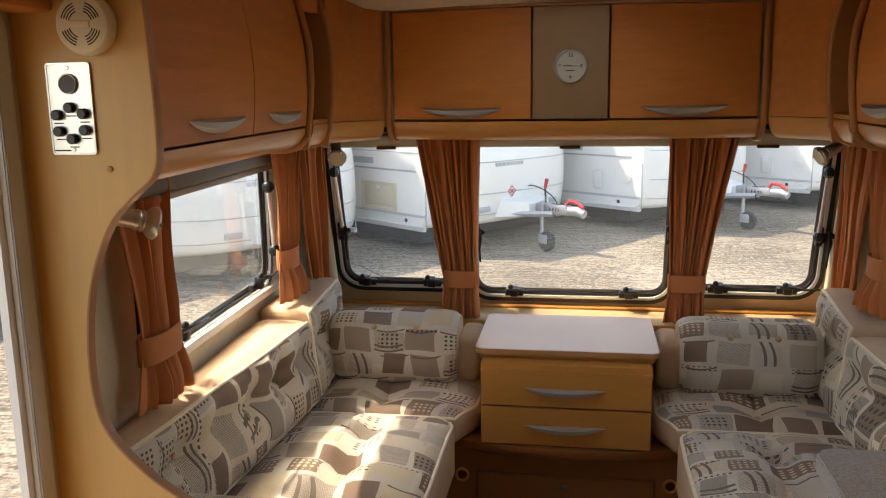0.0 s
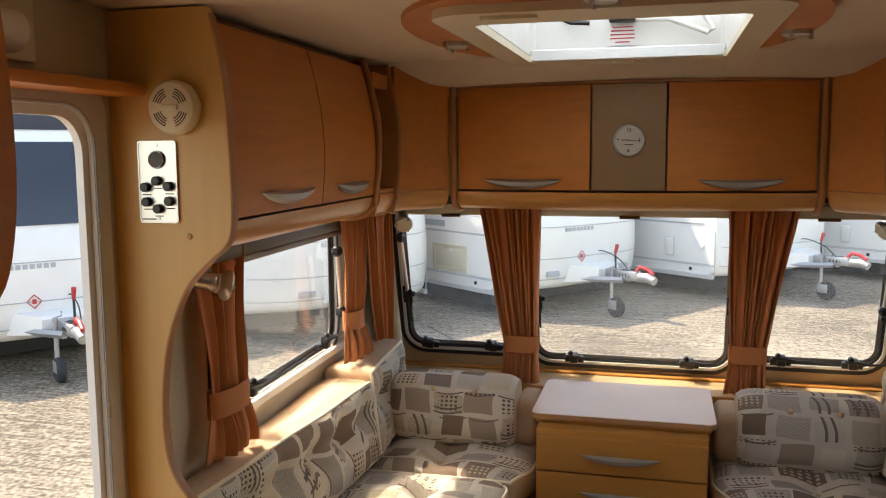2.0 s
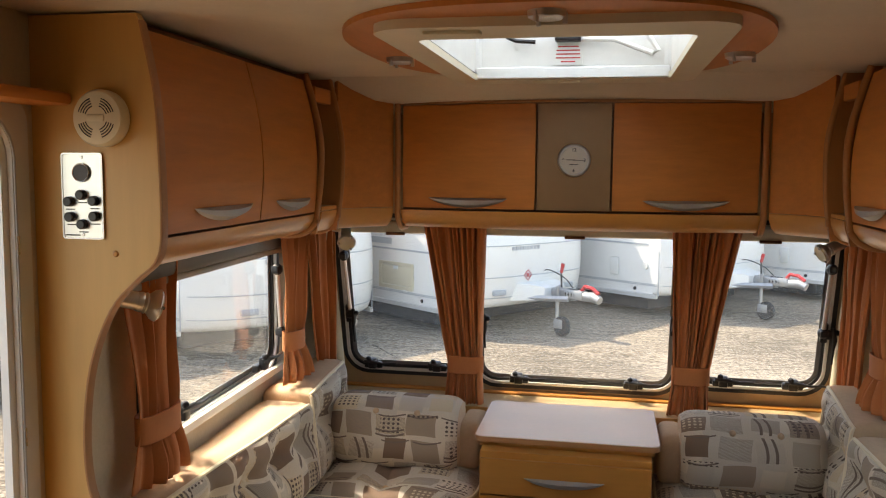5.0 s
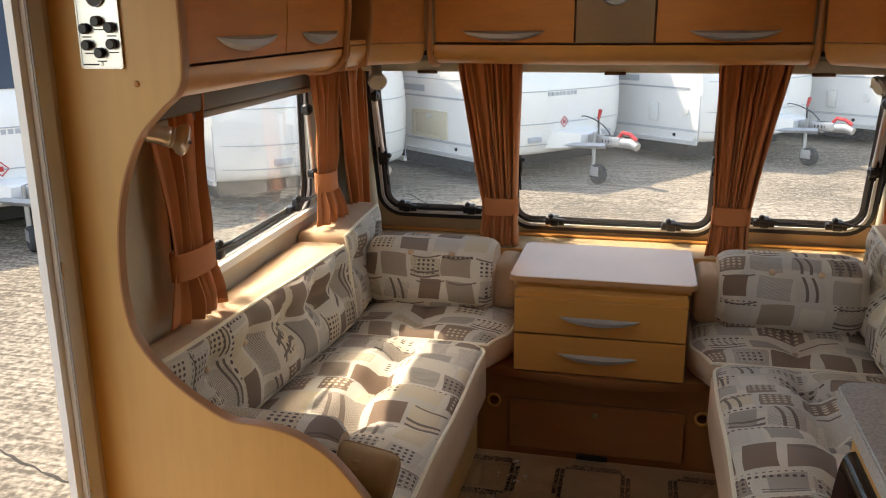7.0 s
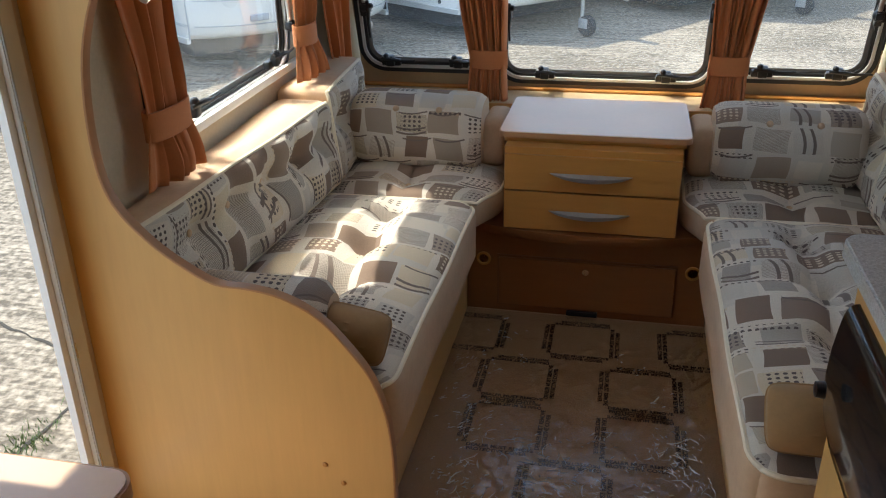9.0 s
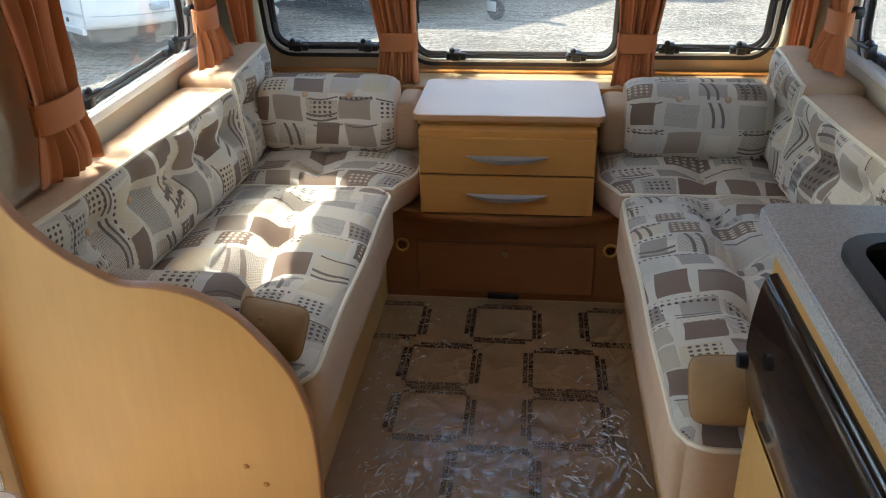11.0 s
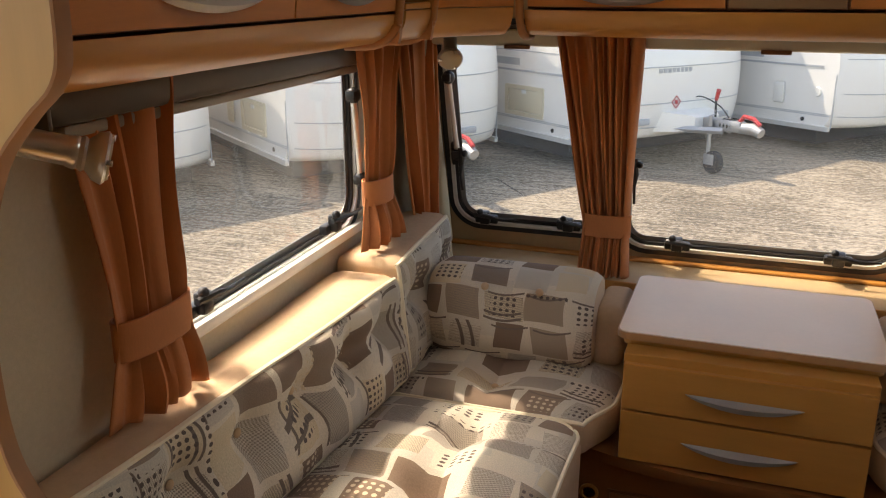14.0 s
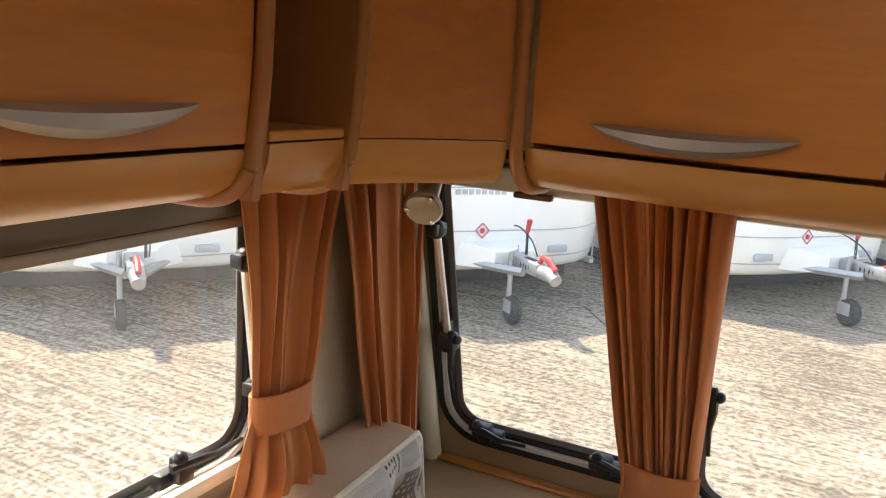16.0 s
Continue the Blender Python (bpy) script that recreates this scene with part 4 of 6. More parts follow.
def soft(name, label, m, size, bulge, tufts, faces=("top",), group="", uv=(0.0, 0.0), piping=True, dimple=0.028, category="cushion", n=(20, 24, 5), warp=None):
    bm, rim = cushion(size, bulge, tufts, faces, n=n, uv_seed=uv, dimple=dimple)
    if warp:
        for v in bm.verts:
            v.co = warp(v.co)
        rim = [warp(p) for p in rim]
    t = thing(name, label, category, group, at=m)
    part("cover", bm, [FABRIC, SUEDE], t, "patchwork woven cover with tan suede sides")
    if piping:
        part("piping", tube(rim, 0.0062, 6, closed=True), PIPING, t, "cream piping along the seam")
    for tx, ty in tufts:
        x = Vector((tx, ty, size[2] + bulge * (1 - abs(2 * tx / size[0]) ** 3) * (1 - abs(2 * ty / size[1]) ** 3) - dimple * 1.95))
        if warp:
            x = warp(x)
        bmb = bmesh.new()
        bmesh.ops.create_uvsphere(bmb, u_segments=10, v_segments=6, radius=0.011, matrix=Matrix.Translation(x) @ Matrix.Diagonal((1, 1, 0.5, 1)))
        part("button", bmb, SUEDE, t, "covered button")
    return t


SEAT_Z, SEAT_H = 0.255, 0.205
G = "sofa cushions"
# sofa bases: beech panels under the seats
for sg, y0 in ((-1, 1.826), (1, 1.70)):
    base = thing("sofa_base", "beech-foil boxed sofa base down to the floor", "sofa base", "sofa bases")
    part("front_panel", box(*sorted((sg * 0.425, sg * 0.443)), y0, 3.06, 0.0, 0.235), LIGHTWOOD, base, smooth=False)
    part("top_board", box(*sorted((sg * 0.443, sg * 1.04)), y0, 3.78, 0.235, 0.254), LIGHTWOOD, base, smooth=False)
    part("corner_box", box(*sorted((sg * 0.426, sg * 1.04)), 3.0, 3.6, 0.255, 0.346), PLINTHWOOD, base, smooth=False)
# seat cushions: long seats and front corner seats
for sg, y0 in ((-1, 1.83), (1, 1.695)):
    ln = 2.985 - y0
    tf = [(dx, dy) for dx in (-0.02 * sg, ) for dy in (-ln * 0.36, -ln * 0.12, ln * 0.12, ln * 0.36)]

    def round_plan(p, hx=0.29, hy=ln / 2, R=0.085):
        # the corners are rounded in plan
        cx, cy = max(-hx + R, min(hx - R, p.x)), max(-hy + R, min(hy - R, p.y))
        d = Vector((p.x - cx, p.y - cy))
        if d.length > 1e-6:
            d *= max(abs(d.x), abs(d.y)) / d.length
        return Vector((cx + d.x, cy + d.y, p.z))
    soft("seat_cushion", "patchwork-woven sofa seat cushion with tan sides, sunlit in stripes" if sg < 0 else "patchwork-woven sofa seat cushion with tan suede sides", Matrix.Translation((sg * 0.655, (y0 + 2.985) / 2, SEAT_Z)), (0.58, ln, SEAT_H), 0.05, tf, ("top",), G, (0.31 * sg, 0.2), n=(26, 52, 6), dimple=0.045, warp=round_plan)

    def flare(p, sg=sg):
        # towards the chest the seat grows wider at the front
        q = p.copy()
        t = max(0.0, min(1.0, (p.y + 0.25) / 0.16))
        t = t * t * (3 - 2 * t)
        if p.x * -sg > 0:
            q.x += -sg * 0.062 * t * (p.x * -sg / 0.3)
        return q
    soft("corner_seat_cushion", "patchwork-woven corner seat cushion beside the chest", Matrix.Translation((sg * 0.655, 3.242, 0.347)), (0.58, 0.505, 0.108), 0.045, [(0.0, -0.1), (0.0, 0.12)], ("top",), G, (0.9 + sg * 0.2, 0.77), warp=flare)
# back cushions, stood on edge against the wall: local x up, local z into the room
for sg, y0 in ((-1, 1.835), (1, 1.70)):
    for a, b, h, f0, f1, seed, nm in ((y0, 3.055, 0.305, 0.972, 0.895, 0.0, "long"), (3.06, 3.62, 0.335, 0.90, 0.955, 1.3, "short")):
        ln = b - a
        th = 0.15
        mid = (a + b) / 2
        m = Matrix(((0, 0, -sg, sg * 1.14), (0, sg, 0, mid), (1, 0, 0, SEAT_Z + SEAT_H + 0.012 + h / 2), (0, 0, 0, 1)))

        def lean(p, sg=sg, mid=mid, a=a, b=b, f0=f0, f1=f1, h=h, th=th):
            y = mid + sg * p.y
            t = (y - a) / (b - a)
            start = 1.14 + wall_x(y) + 0.004
            front = 1.14 - (f0 + (f1 - f0) * t) + 0.035 * (0.5 - p.x / h)
            k = p.z / th
            return Vector((p.x, p.y, start + k * (front - start)))
        nt_ = 6 if ln > 0.8 else 2
        tufts = [(0.035, -ln / 2 + ln * (k + 0.5) / nt_) for k in range(nt_)]
        soft("back_cushion", f"{nm} patchwork-woven backrest cushion with tan suede top", m, (h, ln, th), 0.022, tufts, ("top",), "backrest cushions", (0.13 + seed, 1.7 + sg * 0.4), n=(22, 60 if ln > 0.8 else 28, 5), dimple=0.03, warp=lean)


def bolster(x0, x1, label, seed):
    """A fat bolster cushion along the front wall: a D-shaped roll with patterned cover and tan ends."""
    b = thing("bolster", label, "cushion", "bolster cushions")
    ln = x1 - x0
    prof = [(p.x, p.y) for p in spline([(-0.11, -0.118), (-0.135, -0.05), (-0.125, 0.06), (-0.09, 0.115), (0.0, 0.135), (0.08, 0.11), (0.10, 0.0), (0.09, -0.118)], 4)]
    arc = [0.0]
    for p, q in zip(prof, prof[1:]):
        arc.append(arc[-1] + math.hypot(q[0] - p[0], q[1] - p[1]))
    bm = bmesh.new()
    uvl = bm.loops.layers.uv.new("UVMap")
    nx, rows = 24, []
    for k in range(nx + 1):
        s = 2 * k / nx - 1
        sc = 1 - 0.16 * abs(s) ** 12
        row = []
        for (py, pz), ar in zip(prof, arc):
            dim = sum(0.012 * math.exp(-((s * ln / 2 - tx) / 0.04) ** 2 - ((pz - 0.10) / 0.05) ** 2) for tx in (-0.07, 0.09)) if py < 0 else 0
            row.append(bm.verts.new((s * ln / 2, 3.345 + py * sc + dim, 0.605 + pz * sc - dim * 0.5)))
        rows.append(row)
    for k in range(nx):
        for j in range(len(prof)):
            j2 = (j + 1) % len(prof)
            f = bm.faces.new((rows[k][j], rows[k + 1][j], rows[k + 1][j2], rows[k][j2]))
            for lp, (kk, jj) in zip(f.loops, ((k, j), (k + 1, j), (k + 1, j + 1), (k, j + 1))):
                lp[uvl].uv = (kk / nx * ln + seed, (arc[jj] if jj < len(arc) else arc[-1] + 0.1) + seed * 0.7)
    ends = [bm.faces.new(rows[0][::-1]), bm.faces.new(rows[-1])]
    for f in ends:
        f.material_index = 1
    for v in bm.verts:
        v.co.x += (x0 + x1) / 2
    part("cover", bm, [FABRIC, SUEDE], b, "patchwork woven cover")
    for tx in (-0.07, 0.09):
        bmb = bmesh.new()
        bmesh.ops.create_uvsphere(bmb, u_segments=10, v_segments=6, radius=0.012, matrix=Matrix.Translation(((x0 + x1) / 2 + tx, 3.345 - 0.098, 0.605 + 0.092)))
        part("button", bmb, SUEDE, b, "covered button")
    return b


bolster(-0.895, -0.405, "patchwork bolster cushion lying along the front of the sofa", 0.37)
bolster(0.40, 0.885, "patchwork bolster cushion lying along the front of the sofa", 1.61)
# tan inner end pads between the bolsters and the chest
for sg in (-1, 1):
    soft("end_pad", "plain tan suede pad beside the chest of drawers", Matrix.Translation((sg * 0.375, 3.42, 0.47)) @ pose(0, 0, 0, 0, 0, 0), (0.10, 0.24, 0.175), 0.01, [], (), "tan pads", piping=False, n=(8, 12, 8))


# armrest roll at the near end of the left sofa
def arm_roll(x0, x1, y, z, r, label):
    t = thing("armrest_cushion", label, "cushion", "armrest cushions")
    n, rows = 18, []
    bm = bmesh.new()
    uvl = bm.loops.layers.uv.new("UVMap")
    ns = 14
    for k in range(n + 1):
        x = x0 + (x1 - x0) * k / n
        e = min(1.0, (0.35 + min(k, n - k) / 2.2)) ** 0.5
        rows.append([bm.verts.new((x, y + 1.05 * r * e * math.cos(2 * math.pi * j / ns), z + r * e * math.sin(2 * math.pi * j / ns))) for j in range(ns)])
    for k in range(n):
        for j in range(ns):
            f = bm.faces.new((rows[k][j], rows[k + 1][j], rows[k + 1][(j + 1) % ns], rows[k][(j + 1) % ns]))
            for lp, (kk, jj) in zip(f.loops, ((k, j), (k + 1, j), (k + 1, j + 1), (k, j + 1))):
                lp[uvl].uv = (kk / n * (x1 - x0) + 0.21, jj / ns * 2 * math.pi * r + 0.4)
    bm.faces.new(rows[0][::-1]).material_index = 1
    bm.faces.new(rows[-1]).material_index = 1
    part("cover", bm, [FABRIC, SUEDE], t, "patchwork woven cover")
    return t


arm_roll(-0.88, -0.52, 1.925, 0.592, 0.075, "patchwork armrest roll behind the partition")


def scatter_pad(m, w, h, t_, label):
    """A small square pillow with pinched corners and a seam, in a local frame: x and z in its face, y its thickness."""
    s = thing("scatter_pad", label, "cushion", "tan pads")
    n = 14
    bm = bmesh.new()
    rim = []
    for sd in (1, -1):
        g = []
        for i in range(n + 1):
            row = []
            for j in range(n + 1):
                a, c = 2 * i / n - 1, 2 * j / n - 1
                x = a * w / 2 * (1 - 0.05 * (1 - c * c)) * (1 - 0.16 * abs(a * c) ** 3)
                z = c * h / 2 * (1 - 0.05 * (1 - a * a)) * (1 - 0.16 * abs(a * c) ** 3)
                y = sd * t_ / 2 * ((1 - a * a) * (1 - c * c)) ** 0.42 + 0.0018 * math.sin(40 * a + 23 * c) * (1 - a * a)
                row.append(bm.verts.new((x, y, z)))
            g.append(row)
        for i in range(n):
            for j in range(n):
                q = (g[i][j], g[i + 1][j], g[i + 1][j + 1], g[i][j + 1])
                bm.faces.new(q if sd < 0 else q[::-1])
        if sd > 0:
            rim = [g[i][0].co.copy() for i in range(n)] + [g[n][j].co.copy() for j in range(n)] + [g[i][n].co.copy() for i in range(n, 0, -1)] + [g[0][j].co.copy() for j in range(n, 0, -1)]
    bmesh.ops.remove_doubles(bm, verts=bm.verts[:], dist=0.0004)
    bmesh.ops.transform(bm, matrix=m, verts=bm.verts[:])
    part("cover", bm, PADTAN, s)
    part("seam", tube([m @ p for p in rim], 0.0022, 5, closed=True), PADTAN, s, "stitched edge seam")
    return s


scatter_pad(Matrix.Translation((-0.470, 1.912, 0.548)) @ pose(0, 0, 0, -24, 16, 10), 0.165, 0.13, 0.125, "small plain tan suede cushion behind the partition")
scatter_pad(Matrix.Translation((0.470, 1.765, 0.545)) @ pose(0, 0, 0, -24, -10, -14), 0.155, 0.14, 0.12, "small plain tan suede cushion beside the kitchen unit")

# ---- chest of drawers ----
ch = thing("chest_of_drawers", "beech-veneer chest with two drawers and pale laminate top", "chest of drawers")
part("top", plate(rrect(-0.318, 0.318, 3.098, 3.565, 0.03), [], 0.016, Matrix.Translation((0, 0, 0.660))), TABLETOP, ch, "pale pinkish laminate top", smooth=False)
part("top_edge", plate(rrect(-0.321, 0.321, 3.094, 3.568, 0.032), [rrect(-0.312, 0.312, 3.104, 3.56, 0.026)], 0.018, Matrix.Translation((0, 0, 0.656))), EDGING, ch, "brown moulded edge", smooth=False)
part("moulding", plate(rrect(-0.305, 0.305, 3.108, 3.555, 0.02), [], 0.02, Matrix.Translation((0, 0, 0.638))), CHESTWOOD, ch, smooth=False)
part("body", box(-0.292, 0.292, 3.045, 3.55, 0.345, 0.640, 0.003), CHESTWOOD, ch, smooth=False)
for z0, z1, hz in ((0.494, 0.618, 0.560), (0.352, 0.488, 0.425)):
    dr = part("drawer_front", box(-0.289, 0.289, 3.028, 3.046, z0, z1, 0.002), CHESTWOOD, ch, "beech-veneer drawer front", smooth=False)
    crescent(dr, (0, 3.028, hz), (1, 0, 0), (0, -1, 0), 0.272, 0.03)
# bowed ledge and plinth under the chest, their brown darkened to paint shadow
pl = thing("plinth", "beech plinth with a hatch, coloured dark for the shade below the chest", "plinth")
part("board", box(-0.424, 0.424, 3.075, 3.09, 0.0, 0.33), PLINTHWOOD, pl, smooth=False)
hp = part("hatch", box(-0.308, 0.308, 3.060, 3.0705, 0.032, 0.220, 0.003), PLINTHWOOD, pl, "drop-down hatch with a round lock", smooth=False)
part("hatch_gap", box(-0.315, 0.315, 3.0705, 3.0755, 0.025, 0.227), DARKWOOD, pl, "dark gap round the hatch", smooth=False)
part("lock", lathe([(0.0, 0.0), (0.012, 0.0), (0.012, 0.004), (0.0, 0.005)], Matrix.Translation((0.0, 3.060, 0.186)) @ Matrix.Rotation(radians(90), 4, "X"), 16), STEEL, hp)
for sg in (-1, 1):
    part("vent_ring", lathe([(0.017, 0.0), (0.026, 0.0), (0.026, 0.006), (0.019, 0.008), (0.017, 0.002)], Matrix.Translation((sg * 0.365, 3.075, 0.205)) @ Matrix.Rotation(radians(90), 4, "X"), 20), RAILWOOD, pl, "beech-coloured round outlet")
    part("vent_core", lathe([(0.0, 0.0), (0.017, 0.0), (0.017, 0.002), (0.0, 0.002)], Matrix.Translation((sg * 0.365, 3.075, 0.205)) @ Matrix.Rotation(radians(90), 4, "X"), 20), DARKWOOD, pl)
part("floor_vent", box(-0.06, 0.05, 3.058, 3.075, 0.006, 0.022, 0.002), BLACK, pl, "black slot vent", smooth=False)
ledge = [(x, 3.09 - 0.085 * (1 - (x / 0.46) ** 2)) for x in [-0.42 + 0.84 * k / 16 for k in range(17)]]
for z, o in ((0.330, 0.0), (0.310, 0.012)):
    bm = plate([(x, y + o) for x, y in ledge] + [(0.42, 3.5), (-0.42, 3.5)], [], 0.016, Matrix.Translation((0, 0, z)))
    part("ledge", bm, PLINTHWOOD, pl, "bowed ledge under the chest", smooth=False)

# ---- kitchen end on the right ----
kt = thing("kitchen_cabinet", "beech-foil kitchen cabinet with an oven", "cabinet")
part("end_panel", box(0.495, 1.06, 1.668, 1.685, 0.0, 0.91), LIGHTWOOD, kt, smooth=False)
part("front_panel", box(0.482, 0.50, -0.6, 1.668, 0.0, 0.91), LIGHTWOOD, kt, smooth=False)
wt = thing("worktop", "grey speckled laminate kitchen worktop with a sink", "worktop")
part("slab", plate(rrect(0.462, 1.06, -0.62, 1.735, 0.035), [rrect(0.545, 0.98, 1.05, 1.585, 0.07)], 0.032, Matrix.Translation((0, 0, 0.912))), GRANITE, wt, smooth=False)
part("edge", plate(rrect(0.459, 1.0605, -0.62, 1.738, 0.037), [rrect(0.466, 1.055, -0.61, 1.731, 0.033)], 0.026, Matrix.Translation((0, 0, 0.914))), GRANITE, wt, "rounded speckled front edge")
sk = thing("sink", "dark rimmed inset sink in the worktop", "sink")
part("rim", plate(rrect(0.530, 0.995, 1.035, 1.60, 0.085), [rrect(0.560, 0.965, 1.065, 1.57, 0.06)], 0.010, Matrix.Translation((0, 0, 0.945))), BLACK, sk, "black rim")
part("bowl_side", plate(rrect(0.548, 0.977, 1.053, 1.582, 0.065), [rrect(0.556, 0.969, 1.061, 1.574, 0.06)], 0.13, Matrix.Translation((0, 0, 0.81))), BLACK, sk, smooth=False)
part("bowl_floor", plate(rrect(0.556, 0.969, 1.061, 1.574, 0.06), [], 0.004, Matrix.Translation((0, 0, 0.812))), STEEL, sk, smooth=False)
part("chopping_board", plate(rrect(0.60, 0.95, 1.10, 1.53, 0.06), [], 0.012, Matrix.Translation((0, 0, 0.90))), WHITEPL, sk, "white inset cover", smooth=False)
ov = thing("oven", "black glass-fronted oven with control knobs", "oven")
prof = [(p.x, p.y) for p in spline([(0.482, 0.862), (0.448, 0.855), (0.436, 0.80), (0.432, 0.73), (0.438, 0.66), (0.455, 0.60), (0.482, 0.575)], 5)]
bm = plate([(x, z) for x, z in prof], [], 0.62, Matrix.Translation((0, 1.02, 0)) @ XZ)
for v in bm.verts:
    if v.co.x < 0.48:
        v.co.x += 0.02 * abs((v.co.y - 1.33) / 0.31) ** 4
part("control_front", bm, BLACKGLASS, ov, "curved black control panel")
for y, z in ((1.575, 0.735), (1.30, 0.66), (1.22, 0.66), (1.14, 0.66)):
    part("knob", lathe([(0.0, 0.0), (0.015, 0.0), (0.013, 0.014), (0.0, 0.016)], Matrix.Translation((0.437, y, z)) @ Matrix.Rotation(radians(-90), 4, "Y"), 18), BLACK if y != 1.22 else STEEL, ov, "round control knob")

# ---- by the door ----
ds = thing("dresser", "dresser with a pale laminate top beside the door", "dresser")
part("top", plate(rrect(-1.045, -0.455, 0.45, 1.05, 0.03), [], 0.018, Matrix.Translation((0, 0, 0.838))), TABLETOP, ds, "pale laminate top", smooth=False)
part("edge", plate(rrect(-1.047, -0.451, 0.446, 1.054, 0.032), [rrect(-1.035, -0.463, 0.458, 1.042, 0.03)], 0.022, Matrix.Translation((0, 0, 0.832))), EDGING, ds, "brown edge strip", smooth=False)
part("body", box(-1.045, -0.475, 0.47, 1.03, 0.0, 0.833), LIGHTWOOD, ds, smooth=False)
rl = thing("rear_locker", "rounded pear-veneer overhead locker behind the door", "locker", "overhead lockers")
prof = [(p.x, p.y) for p in spline([(-0.735, 1.915), (-0.70, 1.80), (-0.69, 1.62), (-0.70, 1.50), (-0.73, 1.42), (-0.80, 1.385)], 4)] + [(-1.05, 1.385), (-1.05, 1.915)]
part("body", plate(prof, [], 0.62, Matrix.Translation((0, 0.46, 0)) @ XZ), DOORWOOD, rl, smooth=False)
# pelmet beam and wall lamp over the door
tagged(part("trim_beam", box(-1.06, -0.965, 0.7, 1.80, 1.735, 1.762, 0.010), DOORWOOD), "brown wooden shelf rail above the door", "trim", kind="structure")
lp = thing("door_lamp", "white wall lamp above the door", "lamp")
part("base", box(-1.063, -1.045, 1.25, 1.56, 1.785, 1.918, 0.006), CREAMPL, lp)
part("shade", tube([(-1.03, 1.27, 1.835), (-1.03, 1.48, 1.835)], 0.04, 16), WHITEPL, lp, "white tubular shade")
# door frame
df = thing("door_1", "white caravan door frame standing open to the yard", "door", kind="structure")
YZ = Matrix(((0, 0, 1, 0), (1, 0, 0, 0), (0, 1, 0, 0), (0, 0, 0, 1)))
o = rrect(DOOR[0] - 0.03, DOOR[1] + 0.035, DOOR[2] - 0.02, DOOR[3] + 0.03, 0.06)
i_ = rrect(DOOR[0] + 0.015, DOOR[1] - 0.015, DOOR[2] + 0.06, DOOR[3] - 0.015, 0.085)
part("frame", plate(o, [i_], 0.012, Matrix.Translation((-1.064, 0, 0)) @ YZ), DOORFRAME, df, "greyish white door frame", smooth=False)
part("jamb", plate(rrect(DOOR[0] - 0.015, DOOR[1] + 0.015, DOOR[2] + 0.05, DOOR[3] + 0.015, 0.09), [rrect(DOOR[0] + 0.03, DOOR[1] - 0.033, DOOR[2] + 0.06, DOOR[3] - 0.036, 0.075)], 0.018, Matrix.Translation((-1.083, 0, 0)) @ YZ), WHITEPL, df, "white outer jamb", smooth=False)
part("seal", plate(rrect(DOOR[0] + 0.008, DOOR[1] - 0.008, DOOR[2] + 0.05, DOOR[3] - 0.008, 0.09), [rrect(DOOR[0] + 0.0125, DOOR[1] - 0.0125, DOOR[2] + 0.055, DOOR[3] - 0.0125, 0.088)], 0.009, Matrix.Translation((-1.058, 0, 0)) @ YZ), VANGREY, df, "grey rubber door seal", smooth=False)
for z in (0.25, 0.55, 1.05, 1.45):
    part("striker", box(-1.056, -1.048, DOOR[1] - 0.012, DOOR[1] - 0.004, z - 0.02, z + 0.02, 0.002), STEEL, df, "small metal striker", smooth=False)

# ---- rooflight ----
DOME = bpy.data.materials.new("frosted_acrylic")
DOME.use_nodes = True
nt = DOME.node_tree
nt.nodes.remove(nt.nodes["Principled BSDF"])
see, milk, both = nt.nodes.new("ShaderNodeBsdfTransparent"), nt.nodes.new("ShaderNodeBsdfTranslucent"), nt.nodes.new("ShaderNodeMixShader")
milk.inputs["Color"].default_value = (0.80, 0.85, 0.87, 1)
both.inputs[0].default_value = 0.75
nt.links.new(see.outputs[0], both.inputs[1])
nt.links.new(milk.outputs[0], both.inputs[2])
nt.links.new(both.outputs[0], nt.nodes["Material Output"].inputs["Surface"])
rf = thing("rooflight", "rooflight in a cream frame with an oval wooden surround", "rooflight")
ov_pts = [(-0.012 + 0.505 * math.copysign(abs(math.cos(a)) ** 0.75, math.cos(a)), 2.43 + 0.66 * math.copysign(abs(math.sin(a)) ** 0.8, math.sin(a))) for a in [2 * math.pi * k / 64 for k in range(64)]]
part("surround", plate(ov_pts, [rrect(-0.34, 0.34, 1.98, 2.97, 0.05)], 0.012, Matrix.Translation((0, 0, CEIL - 0.0125))), DOORWOOD, rf, "oval wooden surround", smooth=False)
part("frame", plate(rrect(-0.375, 0.375, 1.905, 3.045, 0.09), [rrect(SKY[0] + 0.002, SKY[1] - 0.002, SKY[2] + 0.002, SKY[3] - 0.002, 0.03)], 0.02, Matrix.Translation((0, 0, CEIL - 0.032))), CREAMPL, rf, "cream plastic frame")
part("shaft", plate(rrect(SKY[0] - 0.012, SKY[1] + 0.012, SKY[2] - 0.012, SKY[3] + 0.012, 0.02, 3), [rrect(SKY[0], SKY[1], SKY[2], SKY[3], 0.02, 3)], 0.19, Matrix.Translation((0, 0, CEIL - 0.008))), WHITEPL, rf, "white shaft", smooth=False)
dome = part("dome", plate(rrect(SKY[0] - 0.03, SKY[1] + 0.03, SKY[2] - 0.03, SKY[3] + 0.03, 0.05), [], 0.005, Matrix.Translation((0, 0, CEIL + 0.184))), DOME, rf, "frosted acrylic dome", smooth=False)
part("bright_strip", box(SKY[0] + 0.004, SKY[1] - 0.004, SKY[3] - 0.014, SKY[3] - 0.004, CEIL - 0.030, CEIL + 0.006, 0.003), ALU, rf, smooth=False)
